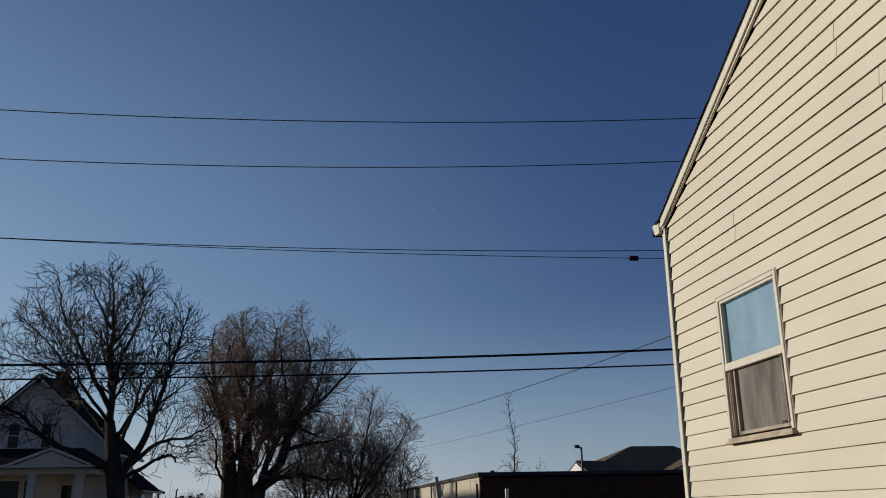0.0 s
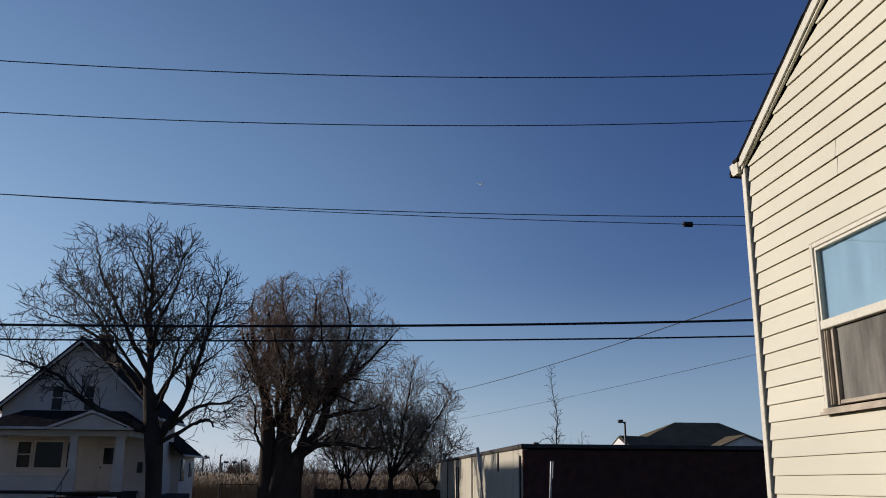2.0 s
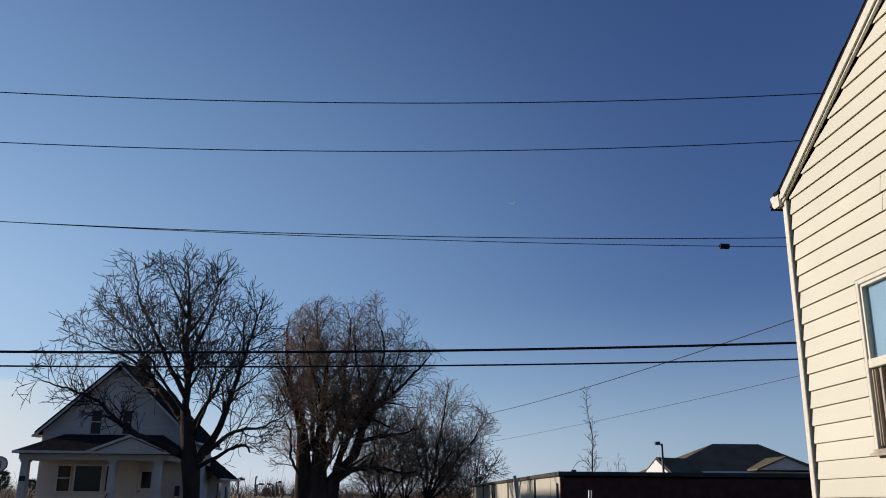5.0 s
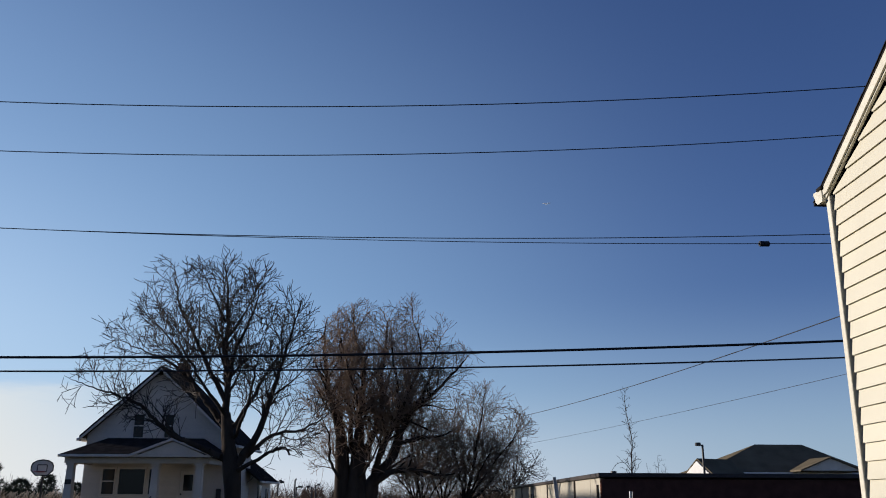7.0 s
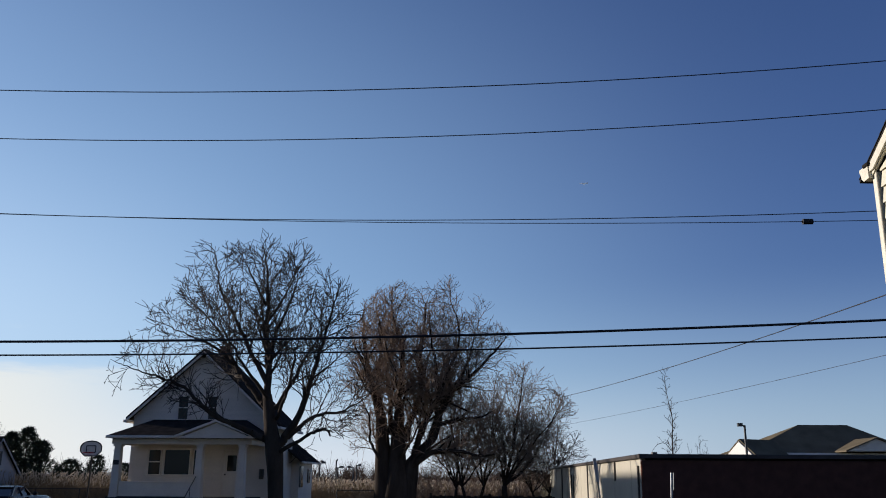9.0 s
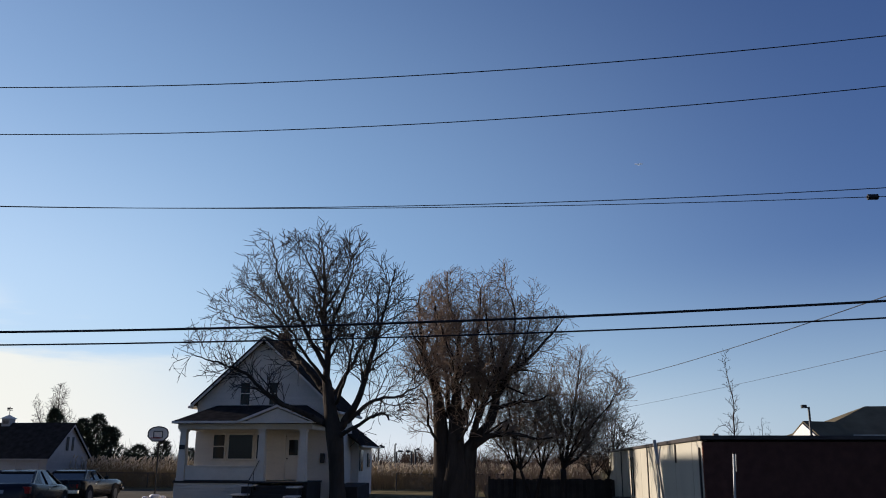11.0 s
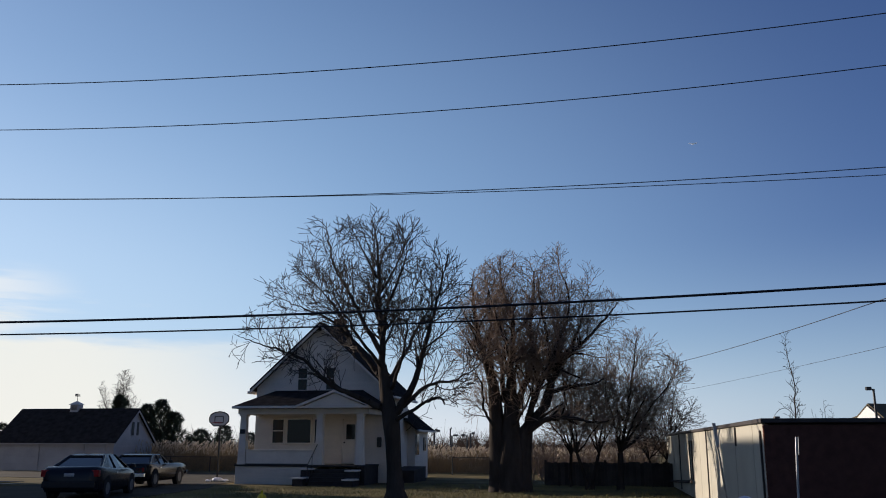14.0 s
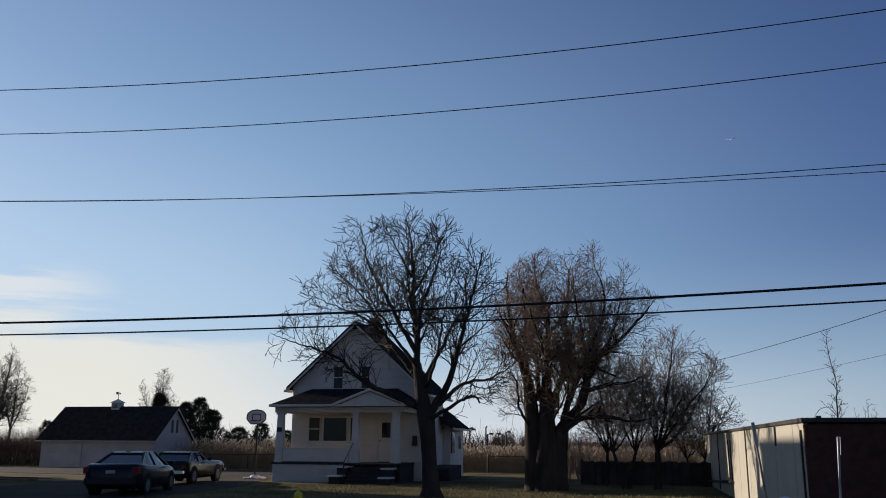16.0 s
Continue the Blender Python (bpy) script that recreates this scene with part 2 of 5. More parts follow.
def box(bm, x0, x1, y0, y1, z0, z1, bevel=0.0, m=None):
    v = [bm.verts.new(p) for p in ((x0, y0, z0), (x1, y0, z0), (x1, y1, z0), (x0, y1, z0), (x0, y0, z1), (x1, y0, z1), (x1, y1, z1), (x0, y1, z1))]
    fs = [bm.faces.new([v[i] for i in f]) for f in ((0, 3, 2, 1), (4, 5, 6, 7), (0, 1, 5, 4), (1, 2, 6, 5), (2, 3, 7, 6), (3, 0, 4, 7))]
    if bevel:
        es = {e for f in fs for e in f.edges}
        r = bmesh.ops.bevel(bm, geom=list(es), offset=bevel, segments=1, affect="EDGES")
        v = list({w for f in r["faces"] for w in f.verts} | {w for w in v if w.is_valid})
    if m:
        bmesh.ops.transform(bm, matrix=m, verts=v)
    return bm


def prism(bm, outline, axis, a, b):
    """Extrudes a 2D outline along x, y or z from a to b. Outline: (y, z), (x, z) or (x, y)."""
    def at(p, d):
        return {"x": (d, p[0], p[1]), "y": (p[0], d, p[1]), "z": (p[0], p[1], d)}[axis]
    lo, hi = [bm.verts.new(at(p, a)) for p in outline], [bm.verts.new(at(p, b)) for p in outline]
    n = len(outline)
    bm.faces.new(lo)
    bm.faces.new(hi[::-1])
    for i in range(n):
        bm.faces.new((lo[i], lo[(i + 1) % n], hi[(i + 1) % n], hi[i]))
    return bm


def rod(bm, p, q, r0, r1=None, n=8):
    p, q = Vector(p), Vector(q)
    d = (q - p).normalized()
    a = d.orthogonal().normalized()
    b = d.cross(a)
    r1 = r0 if r1 is None else r1
    rings = []
    for c, r in ((p, r0), (q, r1)):
        rings.append([bm.verts.new(c + (a * math.cos(2 * math.pi * i / n) + b * math.sin(2 * math.pi * i / n)) * r) for i in range(n)])
    for i in range(n):
        bm.faces.new((rings[0][i], rings[0][(i + 1) % n], rings[1][(i + 1) % n], rings[1][i]))
    bm.faces.new(rings[0][::-1])
    bm.faces.new(rings[1])
    return bm


def B():
    return bmesh.new()


def tubes(name, segs, material, parent=None, label="", sides=3):
    """Many tapered tubes, (p, q, r0, r1) each, in one mesh."""
    P = np.array([s[0] for s in segs], float)
    Q = np.array([s[1] for s in segs], float)
    R0, R1 = np.array([s[2] for s in segs]), np.array([s[3] for s in segs])
    D = Q - P
    D /= np.maximum(np.linalg.norm(D, axis=1, keepdims=True), 1e-9)
    up = np.where(np.abs(D[:, 2:3]) > 0.9, np.array([[1.0, 0, 0]]), np.array([[0, 0, 1.0]]))
    A = np.cross(D, up)
    A /= np.linalg.norm(A, axis=1, keepdims=True)
    Bn = np.cross(D, A)
    n, k = len(segs), sides
    V = np.zeros((n, 2 * k, 3))
    for i in range(k):
        o = A * math.cos(2 * math.pi * i / k) + Bn * math.sin(2 * math.pi * i / k)
        V[:, i], V[:, k + i] = P + o * R0[:, None], Q + o * R1[:, None]
    F = np.array([[i, (i + 1) % k, k + (i + 1) % k, k + i] for i in range(k)])
    faces = (F[None] + (np.arange(n) * 2 * k)[:, None, None]).reshape(-1, 4)
    me = bpy.data.meshes.new(name)
    me.from_pydata(V.reshape(-1, 3).tolist(), [], faces.tolist())
    return finish(name, me, material, parent, label, smooth=True)


# ---- ground ----
bm = B()
bmesh.ops.create_grid(bm, x_segments=2, y_segments=2, size=2500)
tagged(part("ground", bm, GRASS), "flat ground of dull brown-green winter grass", "ground", kind="structure")
bm = B()
box(bm, -120, 120, 9.5, 21.0, -0.10, 0.012)
tagged(part("road", bm, ASPHALT), "grey worn asphalt street", "road", kind="structure")
for y0, y1 in ((21.0, 21.18), (9.32, 9.5)):
    bm = B()
    box(bm, -120, 120, y0, y1, -0.1, 0.14, 0.02)
    tagged(part("kerb", bm, CONCRETE), "pale concrete kerb along the street", "kerb", kind="structure")
bm = B()
prism(bm, [(-24.5, 21.2), (-15.0, 21.2), (-16.5, 36), (-17.6, 39), (-17.8, 53.5), (-43, 54.8), (-43, 47), (-25.5, 43)], "z", -0.05, 0.016)
tagged(part("driveway", bm, GRAVEL), "muddy brown gravel driveway leading to the garage", "driveway", kind="structure")


# ---- cream siding house ----
WX, WY, COURSE = 2.2, 8.65, 0.1264     # wall plane, corner, height of a course
RISE = 0.562                            # roof pitch along the gable
RIDGE_Y = 3.4
EAVE_Z = 3.79
WIN = (6.955, 7.852, 1.765, 2.905)       # window frame: y from, y to, z from, z to
ROW0 = 1.759 - 18 * COURSE


def rake_z(y):
    return EAVE_Z + (WY - y) * RISE if y > RIDGE_Y else EAVE_Z + (WY - RIDGE_Y) * RISE - (RIDGE_Y - y) * RISE


house = thing("siding_house", (6, 3.4, 0), "cream vinyl-sided gabled house with white trim and one sash window", "house")
BACK_Y = 2 * RIDGE_Y - WY
bm = B()
top = EAVE_Z + (WY - RIDGE_Y) * RISE
y0, y1, z0, z1 = WIN
prism(bm, [(BACK_Y, -.6), (y0, -.6), (y0, rake_z(y0) - .05), (RIDGE_Y, top - .05), (BACK_Y, EAVE_Z - .05)], "x", WX + 0.004, WX + 0.16)
prism(bm, [(y1, -.6), (WY + .06, -.6), (WY + .06, rake_z(WY + .06) - .05), (y1, rake_z(y1) - .05)], "x", WX + 0.004, WX + 0.16)
prism(bm, [(y0, -.6), (y1, -.6), (y1, z0), (y0, z0)], "x", WX + 0.004, WX + 0.16)
prism(bm, [(y0, z1), (y1, z1), (y1, rake_z(y1) - .05), (y0, rake_z(y0) - .05)], "x", WX + 0.004, WX + 0.16)
box(bm, WX + .16, 9.8, WY - .08, WY + .06, -.6, EAVE_Z - .05)
box(bm, WX + .16, 9.8, BACK_Y, BACK_Y + .16, -.6, EAVE_Z - .05)
prism(bm, [(BACK_Y, -.6), (WY + .06, -.6), (WY + .06, EAVE_Z - .05), (RIDGE_Y, top - .05), (BACK_Y, EAVE_Z - .05)], "x", 9.8, 9.96)
part("wall", bm, BLACKISH, house, "dark sheathing behind the siding")

# siding panels, two courses high, lapped
rng = random.Random(4)


def course(bm, ya, yb, z, slope):
    """One lapped course between ya and yb (ya < yb); slope: its far top end follows the rake."""
    yt = min(yb, WY - max(0.0, (z + COURSE - EAVE_Z + .02)) / RISE) if slope else yb
    ybot = min(yb, WY - max(0.0, (z - EAVE_Z + .02)) / RISE) if slope else yb
    if ybot - ya < .03 or yt - ya < 0.0:
        return False
    xo, xt = WX - 0.021, WX - 0.003
    pts = [(xo, ya, z), (xo, ybot, z), (xt, yt, z + COURSE + .004), (xt, ya, z + COURSE + .004), (WX + .003, ya, z + .006), (WX + .003, ybot, z + .006), (xo, ya, z + .012), (xo, ybot, z + .012)]
    v = [bm.verts.new(p) for p in pts]
    bm.faces.new((v[0], v[6], v[7], v[1]))
    bm.faces.new((v[6], v[3], v[2], v[7]))
    bm.faces.new((v[0], v[1], v[5], v[4]))
    return True


JOINTS = {36: [5.95], 32: [5.62], 30: [7.45], 26: [5.5], 14: [5.2]}      # the few visible butt joints, by course
row = 0
while ROW0 + row * COURSE < top - 0.1:
    cuts = [BACK_Y + .05]
    y = BACK_Y + .05 + rng.choice((0.9, 1.6, 2.3, 3.0)) + rng.random() * .5
    while y < 4.3:
        cuts.append(y)
        y += 3.66
    cuts += JOINTS.get(row, [])
    cuts.append(WY - 0.012)
    for a, b in zip(cuts, cuts[1:]):
        pieces = {}
        for k in (0, 1):
            z = ROW0 + (row + k) * COURSE
            seam = 0.0035
            lo, hi = a + seam, b - 0.001
            spans = [(lo, hi)]
            if z + COURSE * .6 > WIN[2] and z + COURSE * .4 < WIN[3]:
                spans = [(lo, min(hi, WIN[0] - .012)), (max(lo, WIN[1] + .012), hi)]
            for s, e in spans:
                if e - s > 0.03:
                    course(pieces.setdefault(round(s, 2) * 100 + round(e, 2), B()), s, e, z, True)
        for bm in pieces.values():
            if bm.faces:
                bmesh.ops.remove_doubles(bm, verts=bm.verts, dist=0.0001)
                part("siding_panel", bm, SIDING, house)
    row += 2

bm = B()                                # corner post: outer leg, return and pocket lip
box(bm, WX - .034, WX + .10, WY + .016, WY + .075, -.6, EAVE_Z + .0, .004)
part("corner_post", bm, CREAM_TRIM, house)
bm = B()
prism(bm, [(WY + .10, EAVE_Z + .01), (WY - .0, EAVE_Z + .020), (RIDGE_Y, top + .020), (RIDGE_Y, top + .100), (WY + .12, EAVE_Z + .045)], "x", WX - .062, WX - .046)
part("rake_board", bm, CREAM_TRIM, house)
bm = B()
prism(bm, [(WY + .06, EAVE_Z - .02), (RIDGE_Y, top - .05), (RIDGE_Y, top + .06), (WY + .06, EAVE_Z + .03)], "x", WX - .0455, WX - .024)
part("rake_trim", bm, CREAM_TRIM, house)
bm = B()
prism(bm, [(WY + .08, EAVE_Z + .02), (RIDGE_Y, top + .05), (RIDGE_Y, top + .08), (WY + .08, EAVE_Z + .05)], "x", WX - .045, WX + .02)
part("rake_soffit", bm, CREAM_TRIM, house)
for s in (1, -1):
    bm = B()
    def yy(d):
        return RIDGE_Y + s * d
    run = WY - RIDGE_Y + .22
    prism(bm, [(yy(0), top + .101), (yy(run), top + .101 - run * RISE), (yy(run), top + .118 - run * RISE), (yy(0), top + .118)], "x", WX - .064, 10.1)
    part("roof", bm, SHINGLE, house, "dark asphalt shingle roof slope")
rows_up = int((WY - RIDGE_Y) / .13)
for i in range(rows_up):                # shingle butts along the rake edge
    d = WY + .2 - i * .13
    zz = top + .114 - (d - RIDGE_Y) * RISE
    bm = B()
    box(bm, 0, 0.9, -.15, 0, 0, .007, 0, pose(WX - .066 - .006 * rng.random(), d + .02, zz + .002, 0, 0, 0) @ pose(0, 0, 0, -math.degrees(math.atan(RISE)), 0, 0))
    part("shingle", bm, SHINGLE, house)
bm = B()                                # ogee gutter along the eave, its end cap towards the gable
gx = WX - .065
prof = [(WY + .10, 0), (WY + .18, 0), (WY + .205, .03), (WY + .21, .06), (WY + .232, .098), (WY + .232, .11), (WY + .10, .11)]
prism(bm, [(y - .04, z + EAVE_Z - .035) for y, z in prof], "x", gx, 10.0)
gutter = part("gutter", bm, CREAM_TRIM, house, "white aluminium gutter with a folded end cap")
bm = B()
prism(bm, [(y - .04 + (.006 if i in (2, 3, 4) else 0), z + EAVE_Z - .038) for i, (y, z) in enumerate(prof)], "x", gx - .006, gx - .0005)
part("end_cap", bm, CREAM_TRIM, gutter)
bm = B()
box(bm, WX - .085, WX - .06, WY + .04, WY + .12, EAVE_Z + .06, EAVE_Z + .09, .006)
part("drip_edge", bm, SHINGLE, house)

# the sash window
y0, y1, z0, z1 = WIN
zm = 2.343
win = part("window", prism(B(), [(y0, z0), (y1, z0), (y1, z0 + .03), (y0, z0 + .03)], "x", WX - .045, WX + .05), OLD_ALU, house, "double-hung sash window, upper pane clear, lower screened")
for name, s in (("window_frame", (y0, y0 + .030, z0, z1)), ("window_frame", (y1 - .030, y1, z0, z1)), ("window_frame", (y0 + .030, y1 - .030, z1 - .030, z1))):
    bm = B()
    box(bm, WX - .03, WX + .05, *s, .003)
    part(name, bm, CREAM_TRIM, win)
for s in ((y0 - .014, y0 - .004, z0 - .01, z1 + .012), (y1 + .004, y1 + .014, z0 - .01, z1 + .012), (y0 - .014, y1 + .014, z1 + .004, z1 + .012)):
    bm = B()
    box(bm, WX - .024, WX + .01, *s, .002)
    part("channel", bm, OLD_ALU, win)
upper = part("upper_sash", box(B(), WX - .018, WX + .02, y0 + .032, y0 + .052, zm + .028, z1 - .032), CREAM_TRIM, win)
part("stile", box(B(), WX - .018, WX + .02, y1 - .052, y1 - .032, zm + .028, z1 - .032), CREAM_TRIM, upper)
bm = B()
box(bm, WX - .02, WX + .02, y0 + .053, y1 - .053, z1 - .052, z1 - .032, .002)
part("top_rail", bm, CREAM_TRIM, upper)
bm = B()
box(bm, WX - .026, WX + .02, y0 + .032, y1 - .032, zm - .032, zm + .027, .004)
part("meeting_rail", bm, CREAM_TRIM, upper)
bm = B()
box(bm, WX + .004, WX + .008, y0 + .052, y1 - .052, zm + .027, z1 - .052)
part("pane", bm, PANE, upper).visible_shadow = False
bm = B()
box(bm, WX + .022, WX + .026, y0 + .04, y1 - .04, zm + .03, z1 - .03)
part("blind", bm, CURTAIN, win, "pale blue plastic sheet behind the glass")
lower = part("lower_sash", box(B(), WX + .012, WX + .045, y0 + .037, y0 + .075, z0 + .05, zm - .037), OLD_ALU, win)
part("stile", box(B(), WX + .012, WX + .045, y1 - .11, y1 - .06, z0 + .05, zm - .037), OLD_ALU, lower)
for yy0, w in ((y1 - .05, .010), (y1 - .075, .007), (y1 - .145, .012), (y0 + .08, .008)):
    bm = B()
    box(bm, WX - .012, WX + .03, yy0, yy0 + w, z0 + .05, zm - .04, .002)
    part("track", bm, OLD_ALU, lower)
bm = B()
box(bm, WX - .006, WX + .03, y0 + .05, y1 - .14, z0 + .05, z0 + .075, .002)
part("bottom_rail", bm, OLD_ALU, lower)
bm = B()
box(bm, WX - .012, WX - .004, y0 + .11, y0 + .17, z0 + .075, z0 + .095, .002)
part("latch", bm, DARK_STEEL, lower)
bm = B()
box(bm, WX + .016, WX + .018, y0 + .08, y1 - .11, z0 + .075, zm - .037)
part("screen", bm, SCREEN, lower, "grey insect screen")
bm = B()
prism(bm, [(WX - .06, z0 - .012), (WX + .05, z0 + .002), (WX + .05, z0 + .03), (WX - .058, z0 + .006)], "y", y0 - .02, y1 + .02)
part("window_sill", bm, OLD_ALU, win)

# the house stands a little askew to the street
house.matrix_basis = pose(-0.2108, -0.1328, 0.3864, -0.640, 0.738, -2.2205) @ pose(2.2, 8.7, 0) @ pose(0, 0, 0, 0, 0, 4.40) @ pose(-2.2, -8.7, 0) @ house.matrix_basis

# ---- low brick building with a panelled side ----
BX, BY0, BY1, BZ = 2.4, 19.45, 43.6, 2.24
bb = thing("brick_building", (8, 30, 0), "low flat-roofed building, dark brick front and cream panelled side", "building")
bm = B()
box(bm, BX + .10, 24.0, BY0 + .008, BY1, 0, BZ - .12)
box(bm, BX + .004, BX + .099, BY0 + .008, BY0 + .118, 0, BZ - .12)
part("wall", bm, MORTAR, bb, "brick wall core")
bm = B()
box(bm, BX - .06, 24.1, BY0 - .05, BY0 + .25, BZ - .085, BZ, .01)
part("coping", bm, COPING, bb)
bm = B()
box(bm, BX - .06, BX + .24, BY0 + .25, BY1 + .05, BZ - .085, BZ, .01)
part("coping", bm, COPING, bb)
bm = B()
box(bm, BX + .24, 24.1, BY0 + .25, BY1 + .05, BZ - .119, BZ - .05)
part("roof", bm, COPING, bb, "flat tarred roof")
y, i = BY0 + .12, 0
while y < BY1:
    e = min(y + 1.2, BY1)
    bm = B()
    box(bm, BX + (.0 if i % 2 else .006), BX + .098, y + .006, e - .006, .02, BZ - .09, .008)
    part("wall_panel", bm, PANEL, bb)
    y, i = e, i + 1
# corner downpipe, pipe frame, and dark strips standing in for upright shadows
for y, za, zb in ((19.78, .05, 2.02), (22.9, 1.72, 2.14), (28.4, .1, 2.14), (32.6, .6, 1.9), (33.3, .6, 1.9), (37.0, .1, 2.14)):
    bm = B()
    box(bm, BX - .035, BX - .002, y, y + .07, za, zb, .008)
    part("downpipe" if y < 20 else "dark_strip", bm, COPING, bb)
bm = B()
rod(bm, (BX - .10, 43.2, .16), (BX - .10, 32.3, .56), .05, n=6)
part("ledge", bm, OLD_WOOD, bb, "dark timber rail along the foot of the side wall")
bm = B()
rod(bm, (BX + .35, BY0 + .5, BZ - .06), (BX + .35, BY0 + .5, BZ + .05), .06)
part("vent", bm, COPING, bb)

# running-bond brick front
bm = B()
box(bm, 0, .20, 0, .09, 0, .062, .004)
bmesh.ops.recalc_face_normals(bm, faces=bm.faces)
brick_mesh = bpy.data.meshes.new("brick")
bm.to_mesh(brick_mesh)
bm.free()
brick_mesh.materials.append(BRICK)
rest_v, rest_f, near = [], [], 0
rng = random.Random(17)
base_v = [v.co.copy() for v in brick_mesh.vertices]
base_f = [tuple(p.vertices) for p in brick_mesh.polygons]
for r in range(29):
    x = BX - .008 + (.105 if r % 2 else 0)
    if r % 2:                            # half brick at the corner
        o = new("brick", brick_mesh)
        o.parent = bb
        o.location = Vector((BX - .008, BY0 + .016, .02 + r * .072)) - bb.location
        o.scale = (.48, 1, 1)
    while x < 7.6:
        at = Vector((x, BY0 + .016 + rng.uniform(-.002, .002), .02 + r * .072))
        if x < 4.55:
            o = new("brick", brick_mesh)
            o.parent = bb
            o.location = at - bb.location
        else:
            k = len(rest_v)
            rest_v += [tuple(v + at) for v in base_v]
            rest_f += [tuple(i + k for i in f) for f in base_f]
        x += .21
me = bpy.data.meshes.new("brickwork")
me.from_pydata(rest_v, [], rest_f)
tagged(finish("brickwork", me, BRICK, bb), kind="stuff")

# leaning posts by the building
def sign_post(at, h, lean_x, lean_y, plate, label):
    s = thing("sign_post", (*at, 0), label, "post")
    p, q = Vector((*at, 0)), Vector((at[0] + lean_x, at[1] + lean_y, h))
    bm = B()
    rod(bm, p, q, .020, n=6)
    part("pole", bm, GALV, s)
    if plate:
        m = Matrix.Translation(p.lerp(q, 1 - plate / h)) @ (q - p).to_track_quat("Z", "Y").to_matrix().to_4x4()
        bm = B()
        box(bm, -.05, .05, -.03, -.022, 0, plate, .003, m)
        part("plate", bm, GALV, s, "narrow metal plate seen edge-on")
    return s


sign_post((2.565, 18.0), 1.88, .095, 0, .30, "grey metal sign post leaning in front of the brick wall")
bm = B()
ps = thing("timber_post", (1.55, 18.0, 0), "weathered timber post leaning beside the panelled wall", "post")
rod(bm, (1.53, 18, 0), (1.30, 18, 2.12), .016, .022, 6)
part("pole", bm, OLD_ALU, ps)
bm = B()
box(bm, -.03, .03, -.034, -.024, 1.72, 2.13, .004, pose(1.53, 18, 0, 0, math.degrees(math.atan(-.23 / 2.12)), 0))
part("board", bm, GALV, ps)
bm = B()
bmesh.ops.create_uvsphere(bm, u_segments=20, v_segments=12, radius=1, matrix=pose(1.83, 18.6, 0) @ Matrix.Diagonal((.36, .8, .86, 1)))
for v in bm.verts:
    v.co.z = max(0, v.co.z + .03 * noise.noise(v.co * 4))
tarp = tagged(part("covered_heap", bm, SNOW, None, smooth=True), "rounded heap under a white tarpaulin by the wall", "heap")


# ---- overhead lines ----
def cable(name, label, y, c, r, x0=-90.0, x1=70.0, skew=0.0, dz=None):
    """A sagging line along the street: z = a x^2 + b x + c, turning up evenly towards the poles."""
    cu = bpy.data.curves.new(name, "CURVE")
    cu.dimensions, cu.bevel_depth, cu.bevel_resolution = "3D", r, 1
    sp = cu.splines.new("POLY")
    n = 160
    sp.points.add(n)
    for i in range(n + 1):
        x = x0 + (x1 - x0) * i / n
        z = c[0] * x * x + c[1] * x + c[2]
        sp.points[i].co = (x, y + skew * x, z, 1)
    me = bpy.data.meshes.new_from_object(bpy.data.objects.new("tmp", cu))
    me.name = name
    ob = finish(name, me, WIRE)
    return tagged(ob, label, "cable", "overhead lines along the street")


cable("power_line", "thin black power line strung high over the street", 20.5, (.00282, .0294, 10.689), .0115, -26, 24)
cable("power_line", "thin black power line strung high over the street", 22.0, (.00262, .0315, 10.092), .0115, -26, 24)
cable("power_line", "thin black neutral line above the phone cables", 24.0, (.00154, .00166, 8.454), .0115, -26, 24)
cable("service_cable", "slender cable crossing close under the neutral line", 24.0, (.00118, -.0112, 8.354), .010, -26, 24)
cable("phone_cable", "thick black phone cable with an even sag", 25.0, (.00092, .0270, 5.528), .036, -26, 24)
cable("phone_cable", "medium black phone cable under the thick one", 25.0, (.00080, .0233, 5.123), .024, -26, 24)


def strand(label, p, q, sag, r):
    p, q = Vector(p), Vector(q)
    segs, last = [], p
    for i in range(1, 41):
        s = i / 40
        c = p.lerp(q, s) + Vector((0, 0, -4 * sag * s * (1 - s)))
        segs.append((last, c, r, r))
        last = c
    return tagged(tubes("service_drop", segs, WIRE, sides=5), label, "cable")


strand("thin twisted service wire descending behind the trees", (2.8, 66.8, 7.2), (10.3, 21, 6.46), .36, .016)
strand("faint thin wire far behind the low building", (4.6, 88, 6.42), (15.4, 27, 6.31), .22, .010)
damp = tagged(part("line_splice", rod(rod(B(), (-.125, 0, 0), (.125, 0, 0), .075, n=10), (-.15, 0, 0), (.15, 0, 0), .03, n=8), WIRE), "small black splice case on the service cable", "splice case")
damp.location = (7.87, 24.0, 8.335)


